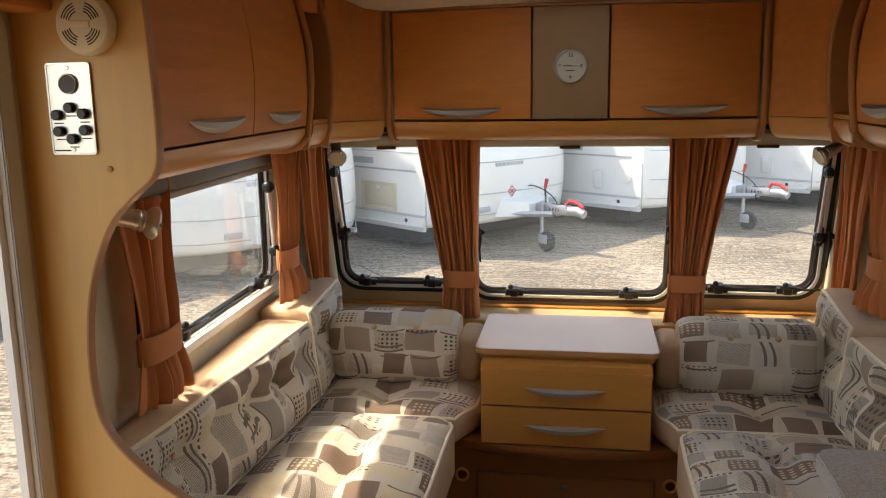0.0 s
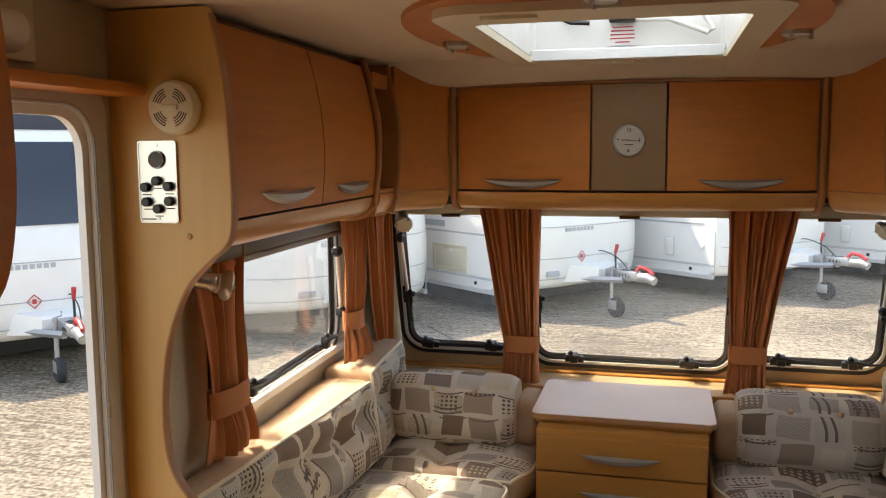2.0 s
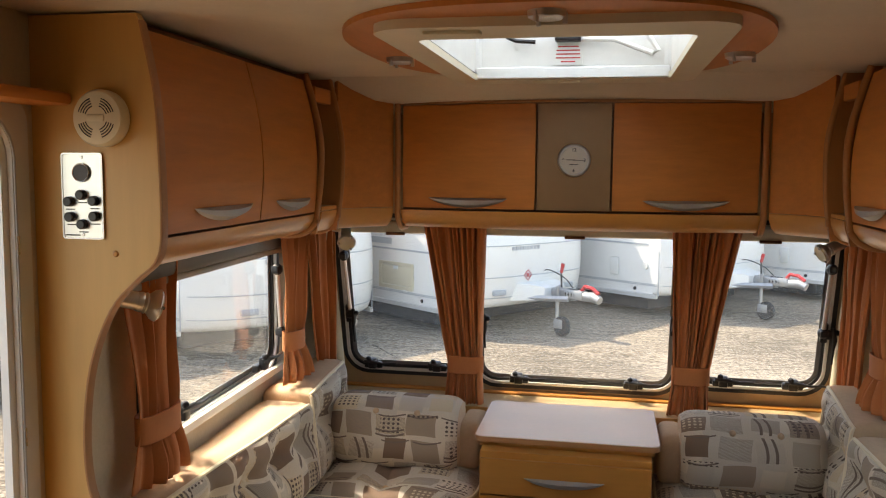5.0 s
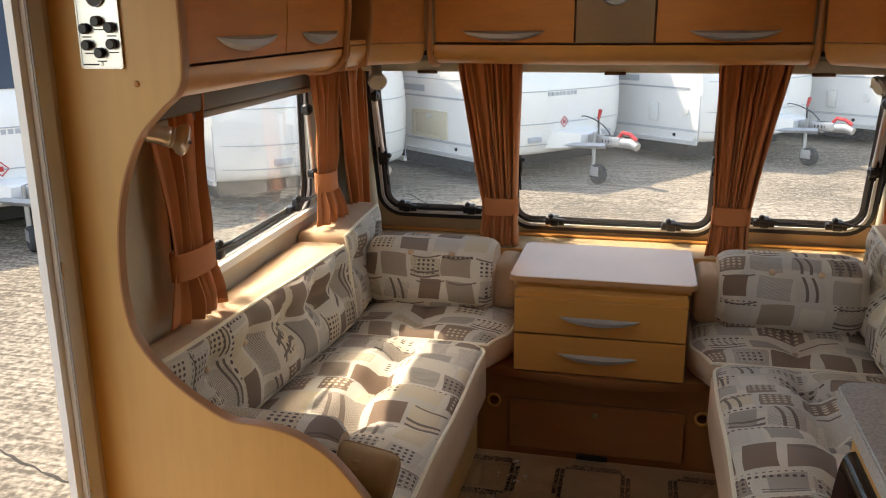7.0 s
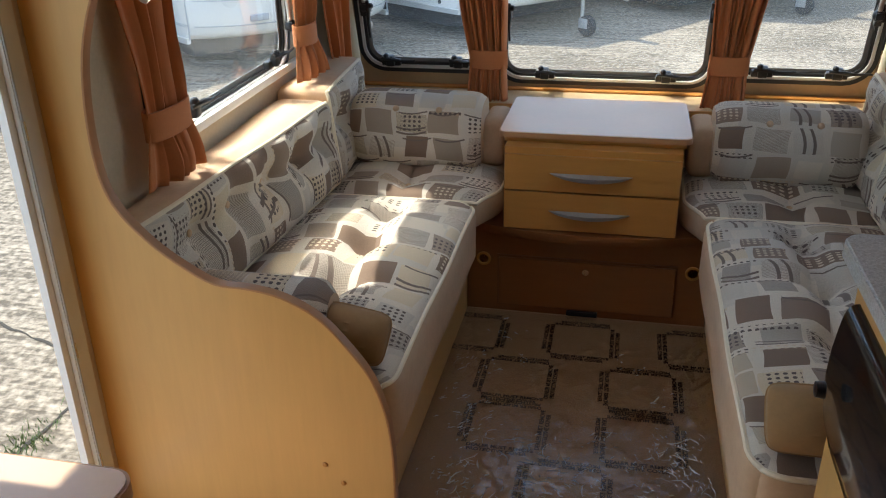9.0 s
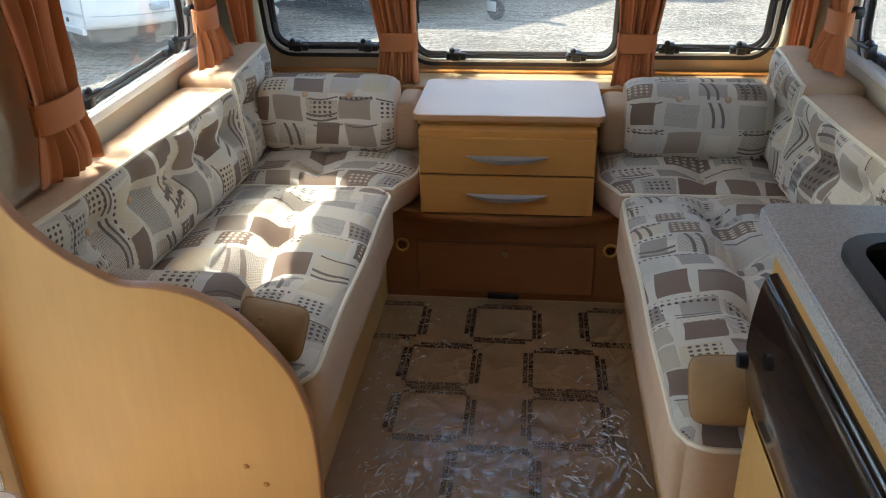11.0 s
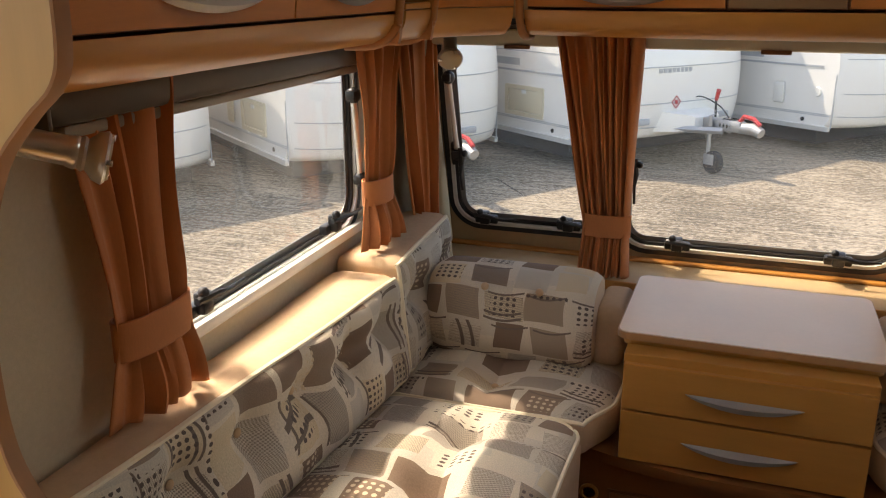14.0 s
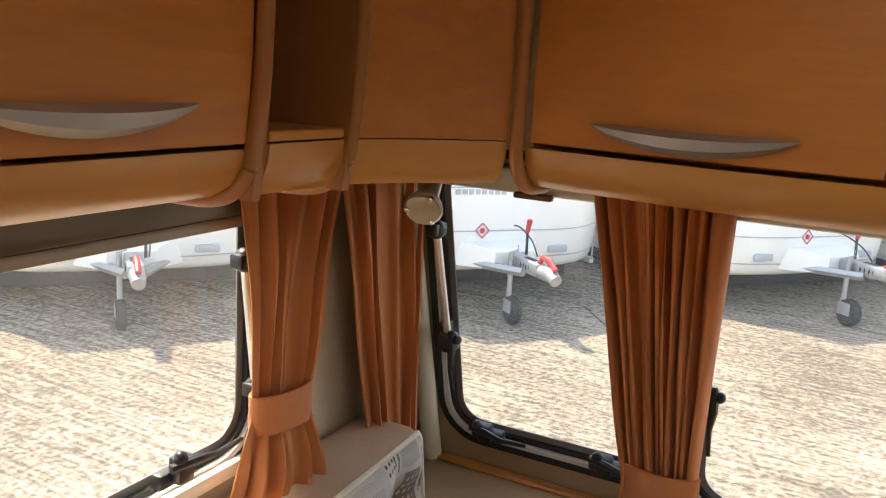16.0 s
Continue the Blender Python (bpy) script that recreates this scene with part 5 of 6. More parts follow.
part("notice", box(-0.055, 0.035, SKY[3] - 0.006, SKY[3] - 0.003, CEIL + 0.012, CEIL + 0.078), WHITEPL, rf, "white notice sticker", smooth=False)
for k in range(5):
    w = (0.032, 0.036, 0.037, 0.038, 0.022)[k]
    part("notice_line", box(-0.010 - w, -0.010 + w, SKY[3] - 0.0072, SKY[3] - 0.0062, CEIL + 0.066 - 0.0115 * k, CEIL + 0.070 - 0.0115 * k), RED, rf, smooth=False)
part("winding_arm", tube([(0.03, SKY[3] - 0.02, CEIL + 0.088), (0.13, SKY[3] - 0.03, CEIL + 0.084), (0.245, SKY[3] - 0.06, CEIL + 0.035), (0.26, SKY[3] - 0.06, CEIL + 0.043), (0.225, SKY[3] - 0.05, CEIL + 0.10)], 0.008, 8), WHITEPL, rf, "white lever arm")
part("catch", box(-0.05, 0.03, SKY[3] - 0.05, SKY[3] - 0.008, CEIL + 0.080, CEIL + 0.100, 0.004), BLACK, rf, "black catch")
part("side_catch", tube([(-0.20, SKY[3] - 0.02, CEIL + 0.098), (-0.17, SKY[3] - 0.03, CEIL + 0.084), (-0.11, SKY[3] - 0.03, CEIL + 0.080)], 0.007, 6), BLACK, rf, "black catch")
part("front_clip", box(-0.045, 0.025, SKY[3] + 0.022, SKY[3] + 0.035, CEIL - 0.040, CEIL - 0.031, 0.002), CREAMPL, rf, smooth=False)
# small halogen lamps in the wooden surround
for x, y in ((-0.445, 2.50), (0.445, 2.52), (0.0, 1.865)):
    h = thing("halogen_lamp", "small chrome halogen lamp in the rooflight surround", "lamp", "ceiling lamps")
    part("ring", lathe([(0.0, 0.0), (0.038, 0.0), (0.036, -0.012), (0.028, -0.016), (0.0, -0.012)], Matrix.Translation((x, y, CEIL - 0.0125)), 24), CHROME, h)
    for a in (30, 150, 270):
        part("clip", box(-0.003, 0.003, 0.03, 0.04, -0.024, -0.004, 0.001), CHROME, h, smooth=False).matrix_world = Matrix.Translation((x, y, CEIL - 0.0125)) @ Matrix.Rotation(radians(a), 4, "Z")
part("vent_slide", box(-0.26, -0.14, 1.94, 1.97, CEIL - 0.040, CEIL - 0.031, 0.003), CREAMPL, rf, smooth=False)

# ---- protective film on the floor with printed warnings ----
FILM = bpy.data.materials.new("clear_film")
FILM.use_nodes = True
nt = FILM.node_tree
nt.nodes.remove(nt.nodes["Principled BSDF"])
clear, gloss, both, fres = (nt.nodes.new(k) for k in ("ShaderNodeBsdfTransparent", "ShaderNodeBsdfGlossy", "ShaderNodeMixShader", "ShaderNodeFresnel"))
clear.inputs["Color"].default_value = (0.96, 0.95, 0.93, 1)
gloss.inputs["Roughness"].default_value, gloss.inputs["Color"].default_value = 0.05, (1.0, 0.95, 0.88, 1)
fres.inputs["IOR"].default_value = 2.0
nt.links.new(fres.outputs[0], both.inputs[0])
nt.links.new(clear.outputs[0], both.inputs[1])
nt.links.new(gloss.outputs[0], both.inputs[2])
nt.links.new(both.outputs[0], nt.nodes["Material Output"].inputs["Surface"])
n = nt.nodes.new("ShaderNodeTexNoise")
n.inputs["Scale"].default_value, n.inputs["Detail"].default_value, n.inputs["Distortion"].default_value = 22.0, 4.0, 1.8
bp = nt.nodes.new("ShaderNodeBump")
bp.inputs["Strength"].default_value, bp.inputs["Distance"].default_value = 0.35, 0.01
co = nt.nodes.new("ShaderNodeTexCoord")
nt.links.new(co.outputs["Object"], n.inputs["Vector"])
nt.links.new(n.outputs["Fac"], bp.inputs["Height"])
nt.links.new(bp.outputs["Normal"], gloss.inputs["Normal"])
nt.links.new(bp.outputs["Normal"], fres.inputs["Normal"])
NX, NY = 130, 560
rs = np.random.RandomState(4)
gx, gy = np.meshgrid(np.linspace(-0.42, 0.42, NX + 1), np.linspace(-0.5, 3.055, NY + 1))
gz = 0.0075 + 0.0012 * np.sin(7 * gx + 3 * np.sin(4 * gy)) * np.sin(5 * gy + 2 * gx) + 0.0016 * np.sin(31 * gx + 4 * np.sin(9 * gy)) * np.sin(37 * gy + 5 * np.sin(11 * gx)) + 0.0007 * np.sin(83 * gx + 6 * np.sin(17 * gy)) * np.sin(71 * gy + 5 * np.sin(23 * gx))
for k in range(380):
    cx, cy, a, ln, wd, am = rs.uniform(-0.42, 0.42), rs.uniform(0.0, 3.0), rs.uniform(0.2, 2.4), rs.uniform(0.02, 0.10), rs.uniform(0.004, 0.008), rs.uniform(0.002, 0.0055)
    u_ = (gx - cx) * math.cos(a) + (gy - cy) * math.sin(a)
    v_ = -(gx - cx) * math.sin(a) + (gy - cy) * math.cos(a) + 3.0 * u_ * u_ * rs.uniform(-1, 1)
    gz += am * np.exp(-(v_ / wd) ** 2) * np.exp(-(u_ / ln) ** 2)
pts = np.stack([gx, gy, gz], -1).reshape(-1, 3)
ids = np.arange((NX + 1) * (NY + 1)).reshape(NY + 1, NX + 1)
quads = np.stack([ids[:-1, :-1], ids[:-1, 1:], ids[1:, 1:], ids[1:, :-1]], -1).reshape(-1, 4)
me = bpy.data.meshes.new("protective_film")
me.from_pydata(pts.tolist(), [], quads.tolist())
me.materials.append(FILM)
me.polygons.foreach_set("use_smooth", [True] * len(me.polygons))
film = tagged(new("protective_film", me), "wrinkled clear protective film printed with warnings on the floor", "floor film")
film.visible_shadow = False
# white slivers painting the bright glints of light along the film's folds
GLINT = material("film_glint", (0.66, 0.63, 0.60), 0.10, grain=(300, 300, 300), grain_amount=0.2, coat=0.6)
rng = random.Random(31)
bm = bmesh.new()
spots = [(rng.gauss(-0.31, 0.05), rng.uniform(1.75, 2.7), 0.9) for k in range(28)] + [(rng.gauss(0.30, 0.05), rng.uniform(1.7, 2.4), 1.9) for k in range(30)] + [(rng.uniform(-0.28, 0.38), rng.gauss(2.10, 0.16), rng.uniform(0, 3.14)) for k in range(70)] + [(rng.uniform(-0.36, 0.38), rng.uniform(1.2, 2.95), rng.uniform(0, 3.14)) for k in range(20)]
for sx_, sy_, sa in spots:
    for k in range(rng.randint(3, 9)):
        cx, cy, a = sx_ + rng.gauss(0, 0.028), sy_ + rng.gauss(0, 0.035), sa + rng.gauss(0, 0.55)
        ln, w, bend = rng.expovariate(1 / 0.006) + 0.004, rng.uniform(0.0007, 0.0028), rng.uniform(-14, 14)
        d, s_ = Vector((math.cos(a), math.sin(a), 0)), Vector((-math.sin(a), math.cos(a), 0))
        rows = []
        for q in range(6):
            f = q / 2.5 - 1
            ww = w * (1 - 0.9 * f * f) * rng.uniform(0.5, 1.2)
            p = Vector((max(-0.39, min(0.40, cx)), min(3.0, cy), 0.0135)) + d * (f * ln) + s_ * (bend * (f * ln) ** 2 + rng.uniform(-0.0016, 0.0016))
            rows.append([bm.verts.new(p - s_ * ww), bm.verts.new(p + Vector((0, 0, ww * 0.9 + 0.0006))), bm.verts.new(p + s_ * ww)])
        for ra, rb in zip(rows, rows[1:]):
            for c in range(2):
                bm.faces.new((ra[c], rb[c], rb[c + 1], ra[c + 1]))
part("fold_glints", bm, GLINT, film, "white slivers that paint glints on folds of the clear film")
# the print lies under the gloss: squares of two lines of words on every side
square = thing("printed_square", "black printed removal notice in a square on the film", "print", "printed squares", at=pose(-0.185, 2.37, 0.0032))
for k in range(4):
    turn = Matrix.Rotation(radians(90 * k), 4, "Z")
    words("line", "DEALER MUST REMOVE", 0.0185, INK, pose(-0.185, 2.37, 0.0032) @ turn @ Matrix.Translation((0, -0.105, 0)), square, 0.0003)
    words("line", "PROTECTIVE COVER", 0.0185, INK, pose(-0.185, 2.37, 0.0032) @ turn @ Matrix.Translation((-0.008, -0.123, 0)), square, 0.0003)
for x, y in ((0.205, 2.365), (0.005, 2.895), (-0.39 + 0.01, 2.895), (0.39, 2.895), (-0.185, 2.625), (0.205, 2.62), (-0.185, 1.85), (0.205, 1.85), (0.005, 2.11), (-0.185, 1.33), (0.205, 1.33), (0.005, 1.59), (0.005, 1.07)):
    copy_thing(square, pose(x, y, 0.0032))

# ---- the yard ----
GZ0, GSLOPE = -0.42, 0.028


def ground_z(y):
    return GZ0 + GSLOPE * y


CONC = bpy.data.materials.new("brushed_concrete")
CONC.use_nodes = True
nt = CONC.node_tree
b = nt.nodes["Principled BSDF"]
b.inputs["Roughness"].default_value = 0.85
co = nt.nodes.new("ShaderNodeTexCoord")
mp = nt.nodes.new("ShaderNodeMapping")
mp.inputs["Rotation"].default_value = (0, 0, radians(22))
mp.inputs["Scale"].default_value = (2.2, 40.0, 1.0)
wv = nt.nodes.new("ShaderNodeTexNoise")
wv.inputs["Scale"].default_value, wv.inputs["Detail"].default_value, wv.inputs["Roughness"].default_value, wv.inputs["Distortion"].default_value = 1.0, 4.0, 0.6, 0.3
n1 = nt.nodes.new("ShaderNodeTexNoise")
n1.inputs["Scale"].default_value, n1.inputs["Detail"].default_value = 0.7, 6
n2 = nt.nodes.new("ShaderNodeTexNoise")
n2.inputs["Scale"].default_value, n2.inputs["Detail"].default_value = 30, 8
ramp = nt.nodes.new("ShaderNodeValToRGB")
ramp.color_ramp.elements[0].color, ramp.color_ramp.elements[0].position = (0.11, 0.086, 0.058, 1), 0.36
ramp.color_ramp.elements[1].color, ramp.color_ramp.elements[1].position = (0.45, 0.372, 0.275, 1), 0.70
m1 = nt.nodes.new("ShaderNodeMath")
m1.operation = "MULTIPLY_ADD"
m1.inputs[1].default_value = 0.66
m2 = nt.nodes.new("ShaderNodeMath")
m2.operation = "MULTIPLY_ADD"
m2.inputs[1].default_value, m2.inputs[2].default_value = 0.50, -0.49
m3 = nt.nodes.new("ShaderNodeMath")
m3.operation = "MULTIPLY_ADD"
m3.inputs[1].default_value = 0.85
L = nt.links.new
L(co.outputs["Object"], mp.inputs["Vector"])
L(mp.outputs["Vector"], wv.inputs["Vector"])
L(co.outputs["Object"], n1.inputs["Vector"])
L(co.outputs["Object"], n2.inputs["Vector"])
L(n1.outputs["Fac"], m2.inputs[0])
L(wv.outputs["Fac"], m1.inputs[0])
L(m2.outputs[0], m1.inputs[2])
L(n2.outputs["Fac"], m3.inputs[0])
L(m1.outputs[0], m3.inputs[2])
L(m3.outputs[0], ramp.inputs["Fac"])
L(ramp.outputs["Color"], b.inputs["Base Color"])
bp = nt.nodes.new("ShaderNodeBump")
bp.inputs["Strength"].default_value, bp.inputs["Distance"].default_value = 0.8, 0.02
L(m3.outputs[0], bp.inputs["Height"])
L(bp.outputs["Normal"], b.inputs["Normal"])
bm = bmesh.new()
vs = [bm.verts.new((x, y, ground_z(y))) for x, y in ((-400, -400), (400, -400), (400, 400), (-400, 400))]
bm.faces.new(vs)
tagged(part("ground", bm, CONC, smooth=False), "sunlit ribbed brown concrete yard", "ground", kind="structure")


# ---- parked caravans outside: local x towards the hitch, jockey wheel at the origin ----
def parked_van(label, m, window=True, hatch=True, handbrake=RED, diamond=True):
    v = thing("caravan", label, "caravan", "parked caravans", at=m)
    W = 1.10
    # body with a rounded, raked nose: side outline swept across, then drawn in at the nose
    side = spline([(-0.56, 0.27), (-0.43, 0.34), (-0.37, 0.70), (-0.41, 1.15), (-0.60, 1.75), (-0.95, 2.25), (-1.40, 2.50), (-2.05, 2.58)], 5)
    outline = [(p.x, p.y) for p in side] + [(-6.2, 2.58), (-6.45, 2.35), (-6.5, 0.33), (-6.4, 0.265), (-1.6, 0.265), (-0.9, 0.265)]
    plan = lambda f, x: 0.34 * abs(f) ** 4 * max(0.0, min(1.0, (x + 0.85) / 0.35))
    bm = bmesh.new()
    rows = []
    for f in (-1.0, -0.985, -0.94, -0.87, -0.76, -0.6, -0.3, 0.0, 0.3, 0.6, 0.76, 0.87, 0.94, 0.985, 1.0):
        rows.append([bm.verts.new((x - plan(f, x), f * W, z - (0.10 * abs(f) ** 12 if z > 2.3 else 0))) for x, z in outline])
    n = len(outline)
    for ra, rb in zip(rows, rows[1:]):
        for k in range(n):
            bm.faces.new((ra[k], ra[(k + 1) % n], rb[(k + 1) % n], rb[k]))
    bm.faces.new(rows[0][::-1])
    bm.faces.new(rows[-1])
    body = part("body", bm, VANWHITE, v, "white gelcoat body")
    for sy in (-1, 1):
        part("skirt_rail", box(-6.4, -0.74, *sorted((sy * (W - 0.01), sy * (W + 0.026))), 0.240, 0.288), BRIGHT, v, "aluminium lower rail", smooth=False)
        part("side_line", box(-6.3, -0.88, *sorted((sy * W, sy * (W + 0.006))), 0.86, 0.88), VANGREY, v, "grey stripe", smooth=False)
        for zz in (0.385, 0.400, 1.06):
            part("moulding_line", box(-6.3, -0.74, *sorted((sy * (W - 0.001), sy * (W + 0.004))), zz, zz + 0.008), VANGREY, v, "thin grey moulding line", smooth=False)
        part("panel_seam", box(-0.735, -0.722, *sorted((sy * (W - 0.004), sy * (W + 0.004))), 0.27, 0.80), VANGREY, v, smooth=False)
        part("drain_cap", lathe([(0.0, 0.0), (0.022, 0.0), (0.02, 0.008), (0.0, 0.008)], Matrix.Translation((-1.055, sy * W, 0.335)) @ Matrix.Rotation(radians(-90 * sy), 4, "X"), 12), BLACK, v, "black round cap")
        for x0, x1 in ((-2.6, -1.3), (-5.2, -4.2)):
            part("side_window", plate(rrect(x0, x1, 1.20, 1.85, 0.09), [], 0.02, Matrix.Translation((0, sy * W - (0.0 if sy > 0 else 0.02), 0)) @ XZ), VANGLASS, v, "dark tinted side window", smooth=False)
        for x in (-3.75,):
            wh = part("wheel", lathe([(0.0, -0.09), (0.30, -0.09), (0.32, -0.05), (0.32, 0.05), (0.30, 0.09), (0.0, 0.09)], Matrix.Translation((x, sy * (W - 0.12), 0.32)) @ Matrix.Rotation(radians(90), 4, "X"), 28), TYRE, v, "black tyred wheel")
            part("hub", lathe([(0.0, -0.095), (0.19, -0.095), (0.19, 0.095), (0.0, 0.095)], Matrix.Translation((x, sy * (W - 0.12), 0.32)) @ Matrix.Rotation(radians(90), 4, "X"), 20), GALV, wh)
        if hatch:
            hd = part("locker_hatch", plate(rrect(-1.82, -1.20, 0.42, 0.725, 0.02), [rrect(-1.77, -1.25, 0.46, 0.69, 0.015)], 0.022, Matrix.Translation((0, sy * W - (0.006 if sy > 0 else 0.016), 0)) @ XZ), CREAMPL, v, "cream service hatch surround", smooth=False)
            part("hatch_lid", box(-1.765, -1.255, *sorted((sy * W, sy * (W + 0.009))), 0.465, 0.685, 0.008), CREAMPL, hd, "cream hatch lid")
            part("hatch_lock", box(-1.55, -1.47, *sorted((sy * W, sy * (W + 0.018))), 0.645, 0.682, 0.006), WHITEPL, hd)
            for hx in (-1.68, -1.34):
                part("hatch_hinge", box(hx - 0.03, hx + 0.03, *sorted((sy * W, sy * (W + 0.022))), 0.405, 0.425, 0.004), WHITEPL, hd)
            part("vent_box", box(-2.20, -2.04, *sorted((sy * W, sy * (W + 0.03))), 0.45, 0.675, 0.02), CREAMPL, v, "cream vent box")
        else:
            part("vent_box", box(-1.42, -1.29, *sorted((sy * W, sy * (W + 0.03))), 0.47, 0.69, 0.02), WHITEPL, v, "white vent box")
            part("socket", lathe([(0.0, 0.0), (0.05, 0.0), (0.045, 0.02), (0.0, 0.02)], Matrix.Translation((-0.92, sy * W, 0.62)) @ Matrix.Rotation(radians(-90 * sy), 4, "X"), 16), WHITEPL, v, "round inlet")
        part("nose_bars", box(-2.1, -1.6, *sorted((sy * (W - 0.002), sy * (W + 0.004))), 0.92, 0.99), VANGREY, v, "grey badge lettering bar", smooth=False)
    if window:
        # front window wrapped over the raked nose
        bm = bmesh.new()
        rows = []
        for k in range(7):
            p = side[16 + k]
            rows.append([bm.verts.new((p.x + 0.012 - plan(f * 0.845, p.x), f * 0.93, p.y)) for f in [-1 + 2 * j / 10 for j in range(11)]])
        for ra, rb in zip(rows, rows[1:]):
            for k in range(10):
                bm.faces.new((ra[k], ra[k + 1], rb[k + 1], rb[k]))
        part("front_window", bm, VANGLASS, v, "dark tinted front window")
        for y in (-0.31, 0.31):
            part("window_bar", tube([Vector((side[16 + k].x + 0.014, y, side[16 + k].y)) for k in range(7)], 0.014, 6), RUBBER, v)
        bm = bmesh.new()
        rows = [[bm.verts.new((side[k].x + 0.010 - plan(f * 0.845, side[k].x), f * 0.95, side[k].y + 0.004)) for f in [-1 + 2 * j / 10 for j in range(11)]] for k in range(23, 28)]
        for ra, rb in zip(rows, rows[1:]):
            for k in range(10):
                bm.faces.new((ra[k], ra[k + 1], rb[k + 1], rb[k]))
        part("nose_header", bm, BLACK, v, "black panel above the front window")
        for k in range(7):
            part("nose_badge", tube([(side[25].x + 0.028, -0.42 + 0.14 * k, side[25].y - 0.05), (side[25].x + 0.018, -0.36 + 0.14 * k, side[25].y + 0.03)], 0.014, 5), WHITEPL, v, "white badge bar")
    for k_, dz in ((6, 0.0), (9, 0.0), (13, 0.0)):
        p_ = side[k_]
        part("nose_line", tube([Vector((p_.x + 0.003 - plan(f * 0.96, p_.x), f * 0.96 * W, p_.y)) for f in [-1 + 2 * j / 14 for j in range(15)]], 0.005, 5), VANGREY, v, "thin grey moulding line")
    if diamond:
        y = -0.16
        mm = Matrix.Translation((-0.372, y, 0.62)) @ Matrix.Rotation(radians(90), 4, "Y") @ Matrix.Rotation(radians(45), 4, "Z")
        part("gas_sign", plate(rrect(-0.045, 0.045, -0.045, 0.045, 0.004), [rrect(-0.037, 0.037, -0.037, 0.037, 0.003)], 0.004, mm), RED, v, "red diamond gas sign", smooth=False)
        part("gas_mark", box(-0.376, -0.366, y - 0.016, y + 0.016, 0.60, 0.64), RED, v, smooth=False)
    for k_ in range(8):
        part("badge_bar", box(-0.40, -0.372, -0.40 + 0.055 * k_, -0.36 + 0.055 * k_, 0.90, 0.94), VANGREY, v, "grey badge bar", smooth=False)
    for y in (-0.55, 0.55):
        part("nose_vent", box(-0.44, -0.40, y - 0.09, y + 0.09, 0.42, 0.48, 0.01), VANGREY, v, "grey nose vent")
    # underfloor box, black and dropped low to paint the shadow beneath the van too
    part("chassis_and_shade", box(-6.3, -0.95, -0.98, 0.98, 0.07, 0.264, 0.02), TYRE, v, "black underfloor box, part frame and part painted shadow below the van")
    # A-frame with a moulded cover, coupling, hand-brake, jockey wheel
    for sy in (-1, 1):
        part("drawbar", tube([(-1.1, sy * 0.62, 0.36), (0.12, sy * 0.05, 0.40)], 0.035, 6), GALV, v, "galvanised drawbar")
    bm = bmesh.new()
    rows = []
    for x, w, z0, z1 in ((-0.95, 0.62, 0.34, 0.56), (-0.5, 0.42, 0.34, 0.54), (-0.16, 0.20, 0.37, 0.52), (-0.12, 0.17, 0.38, 0.50)):
        rows.append([bm.verts.new(p) for p in ((x, -w, z0), (x, -w * 0.94, z1), (x, w * 0.94, z1), (x, w, z0))])
    for ra, rb in zip(rows, rows[1:]):
        for k in range(4):
            bm.faces.new((ra[k], ra[(k + 1) % 4], rb[(k + 1) % 4], rb[k]))
    bm.faces.new(rows[0])
    bm.faces.new(rows[-1])
    part("drawbar_cover", bm, VANWHITE, v, "white moulded drawbar cover", smooth=False)
    part("coupling", box(-0.14, 0.30, -0.055, 0.055, 0.40, 0.50, 0.02), GALV, v, "galvanised coupling head")
    part("coupling_head", tube([(0.26, 0, 0.44), (0.42, 0, 0.45), (0.50, 0, 0.42)], [0.05, 0.055, 0.045], 10), GALV, v)
    part("bellows", tube([(0.06 + 0.02 * k, 0, 0.45) for k in range(8)], [0.05 + 0.012 * (k % 2) for k in range(8)], 12), BLACK, v, "black rubber bellows")
    part("coupling_lever", tube([(0.26, 0.0, 0.50), (0.30, 0.0, 0.55), (0.40, 0.0, 0.54), (0.48, 0.0, 0.49)], 0.021, 8), handbrake, v, "red coupling lever")
    part("brake_lever", tube([(-0.10, 0.09, 0.46), (-0.11, 0.09, 0.66)], 0.011, 8), BLACK, v, "black handbrake lever")
    part("brake_grip", tube([(-0.11, 0.09, 0.65), (-0.085, 0.09, 0.75)], [0.016, 0.022], 8), handbrake, v, "red handbrake grip")
    part("cable", tube(spline([(-0.5, 0.1, 0.55), (-0.35, 0.12, 0.66), (-0.1, 0.12, 0.60), (0.05, 0.1, 0.5)], 5), 0.006, 6), BLACK, v, "black cable")
    part("jockey_stem", tube([(0.0, -0.09, 0.53), (0.0, -0.09, 0.16)], 0.02, 10), GALV, v, "galvanised jockey stem")
    part("jockey_handle", tube([(0.0, -0.09, 0.53), (0.0, -0.04, 0.54), (0.0, -0.04, 0.58)], 0.007, 6), GALV, v)
    part("jockey_fork", box(-0.02, 0.10, -0.125, -0.115, 0.08, 0.18, 0.004), GALV, v)
    jw = part("jockey_wheel", lathe([(0.05, -0.032), (0.09, -0.034), (0.105, -0.02), (0.105, 0.02), (0.09, 0.034), (0.05, 0.032)], Matrix.Translation((0.07, -0.09, 0.105)) @ Matrix.Rotation(radians(90), 4, "X"), 24), TYRE, v, "black jockey tyre")
    part("jockey_hub", lathe([(0.0, -0.026), (0.062, -0.026), (0.062, 0.026), (0.0, 0.026)], Matrix.Translation((0.07, -0.09, 0.105)) @ Matrix.Rotation(radians(90), 4, "X"), 18), GALV, jw)
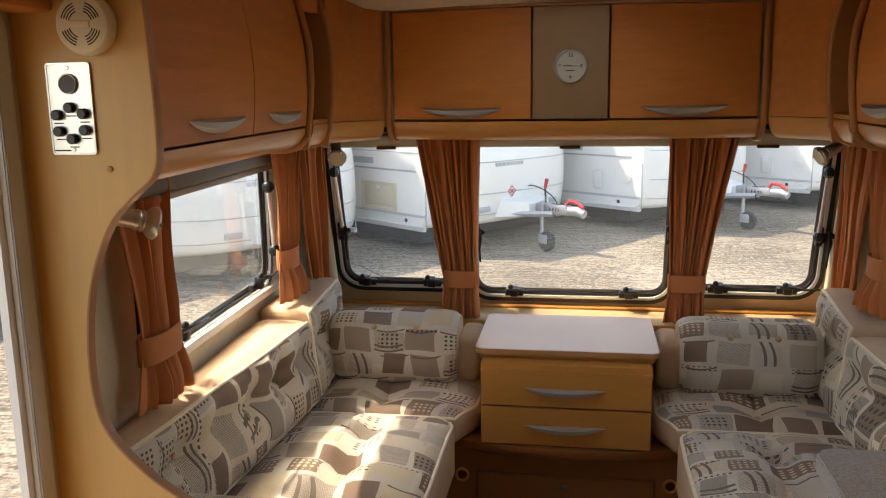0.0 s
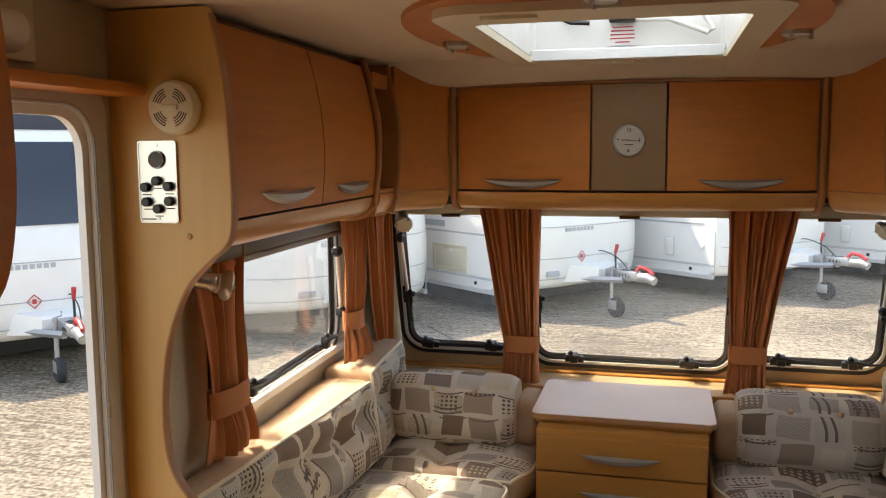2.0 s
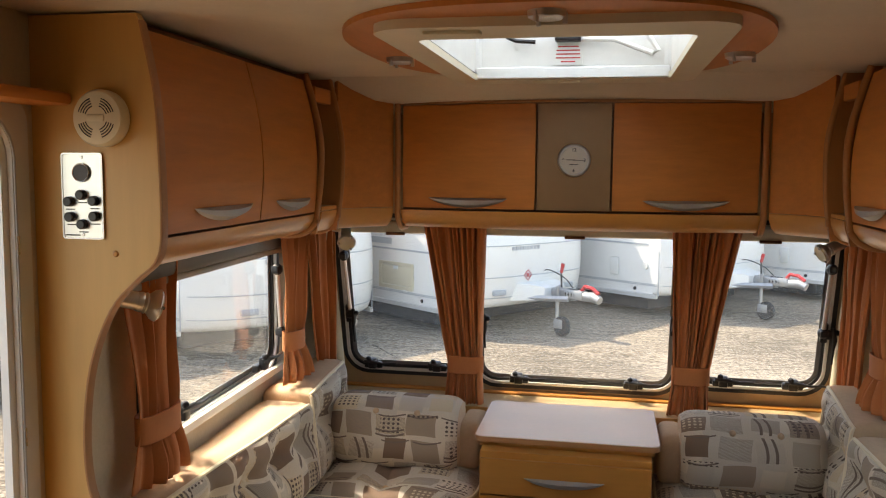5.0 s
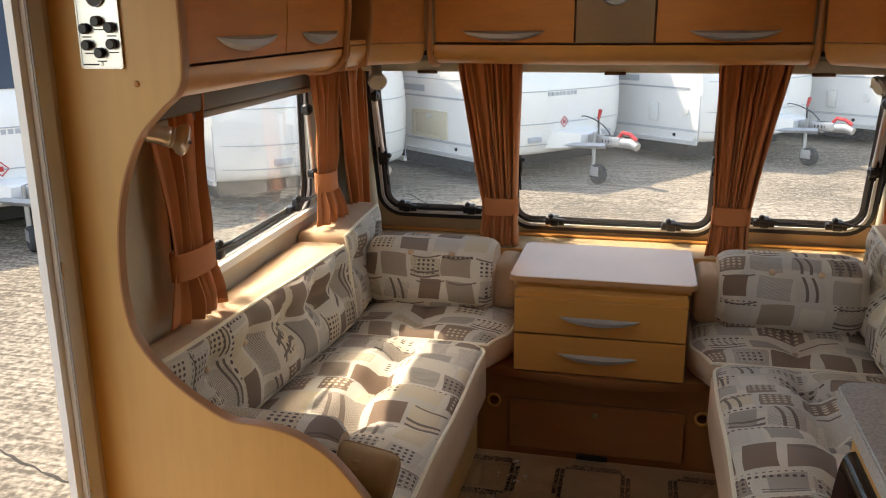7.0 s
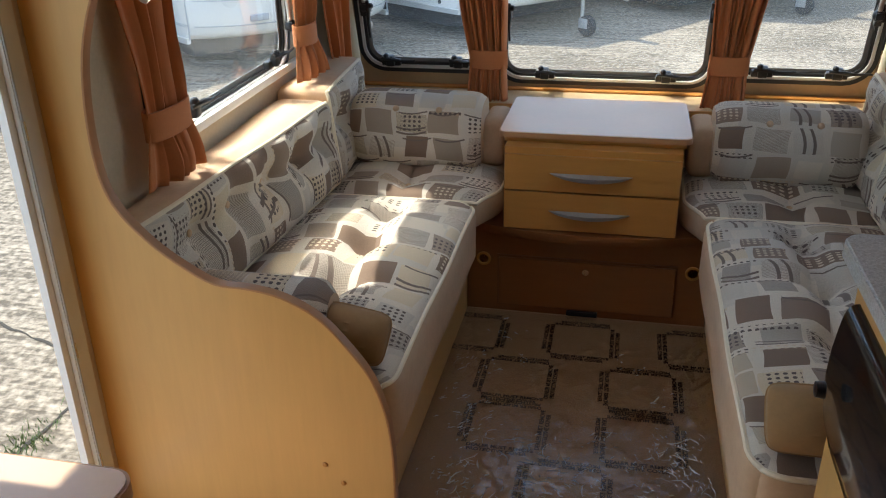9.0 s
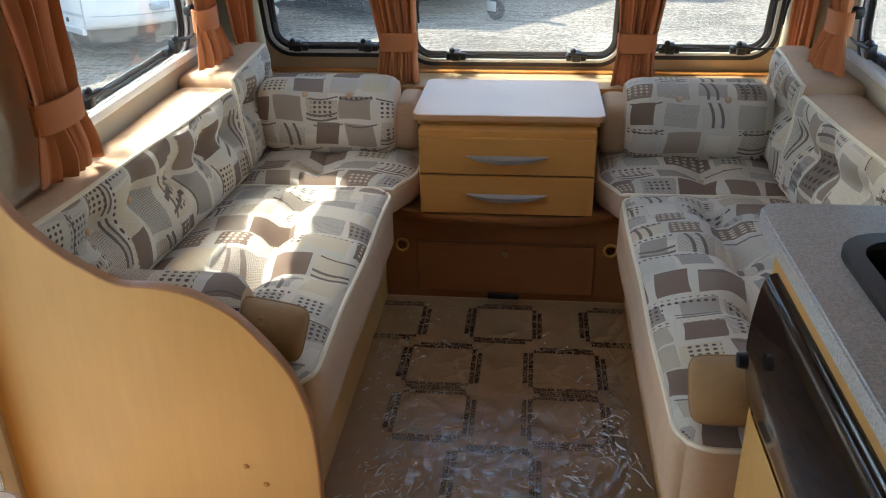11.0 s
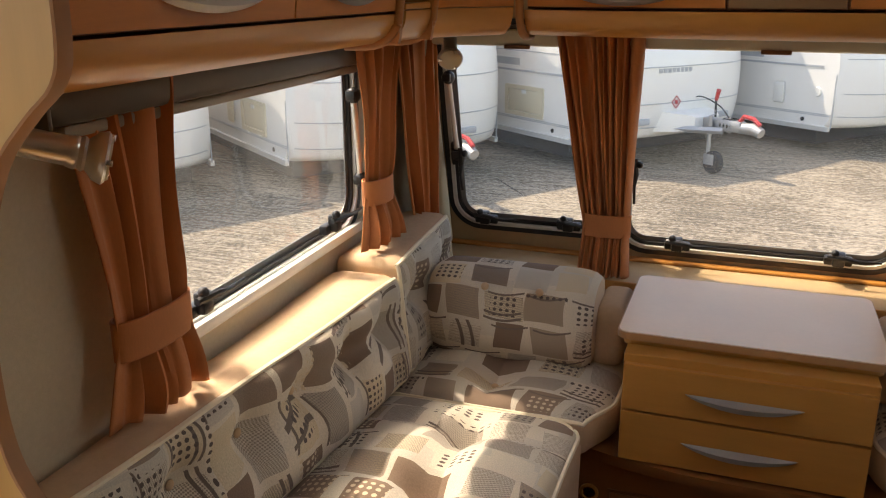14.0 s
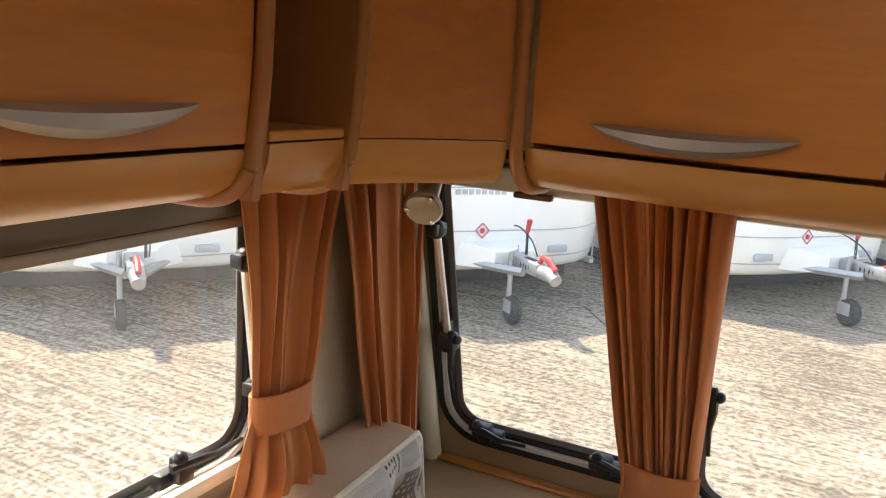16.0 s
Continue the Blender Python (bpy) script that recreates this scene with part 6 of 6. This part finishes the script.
    for sy in (-1, 1):
        part("steady_leg", tube([(-1.5, sy * 0.75, 0.25), (-1.9, sy * 0.85, 0.22)], 0.02, 6), GALV, v)
    return v


VAN_TURN = -38
for x, y, lab, dk in ((-6.85, 4.2, "white parked caravan with a dark front window", True), (-4.62, 6.05, "white parked caravan with a dark front window and red levers", True),
                      (-2.50, 7.80, "white parked caravan with a plain hitch cover", False), (-0.33, 9.36, "white parked caravan with a service hatch", False),
                      (1.97, 10.72, "white parked caravan with a small white vent box", False), (4.2, 12.2, "white parked caravan at the end of the row", False)):
    parked_van(lab, Matrix.Translation((x, y, ground_z(y))) @ Matrix.Rotation(radians(VAN_TURN), 4, "Z"), window=True, hatch=x < 1.0)

# open joints between the concrete slabs near the door and ahead
JOINT = material("joint_dirt", (0.05, 0.042, 0.032), 0.95, grain=(60, 60, 60), grain_amount=0.3)
for (xa, ya), (xb, yb) in (((-1.98, 1.2), (-1.86, 2.9)), ((-3.6, 3.51), (-1.86, 2.9)), ((-2.2, 8.46), (-1.78, 7.92))):
    rng = random.Random(int(xa * 100))
    bm = bmesh.new()
    a, b = Vector((xa, ya, 0)), Vector((xb, yb, 0))
    side_ = Vector((ya - yb, xb - xa, 0)).normalized()
    rows = []
    for k in range(41):
        p = a.lerp(b, k / 40) + side_ * rng.gauss(0, 0.006)
        w = rng.uniform(0.003, 0.010) if 0 < k < 40 else 0.001
        rows.append([bm.verts.new((q.x, q.y, ground_z(q.y) + h)) for q, h in ((p - side_ * w, 0.003), (p, 0.005), (p + side_ * w, 0.003))])
    for ra, rb in zip(rows, rows[1:]):
        for k in range(2):
            bm.faces.new((ra[k], ra[k + 1], rb[k + 1], rb[k]))
    tagged(part("ground_joint", bm, JOINT), "dark dirt-filled joint in the concrete", "joint", kind="structure")

# a tuft of grass in a joint of the concrete by the door
rng = random.Random(9)
bm = bmesh.new()
for k in range(160):
    x, y = -1.90 + rng.gauss(0, 0.05), 2.42 + rng.gauss(0, 0.07)
    h, a, w = rng.uniform(0.015, 0.04), rng.uniform(0, 6.28), 0.002
    z = ground_z(y)
    p = Vector((x, y, z))
    tip = p + Vector((math.cos(a) * h * 0.6, math.sin(a) * h * 0.6, h))
    side_ = Vector((-math.sin(a), math.cos(a), 0)) * w
    vs = [bm.verts.new(q) for q in (p - side_, p + side_, p.lerp(tip, 0.55) + side_ * 0.7 + Vector((0, 0, h * 0.15)), tip)]
    bm.faces.new(vs)
GRASS = material("grass", (0.09, 0.13, 0.035), 0.7, grain=(80, 80, 80), grain_amount=0.35)
tagged(part("grass_tuft", bm, GRASS), "small green grass tuft in a concrete joint", "grass", kind="stuff")
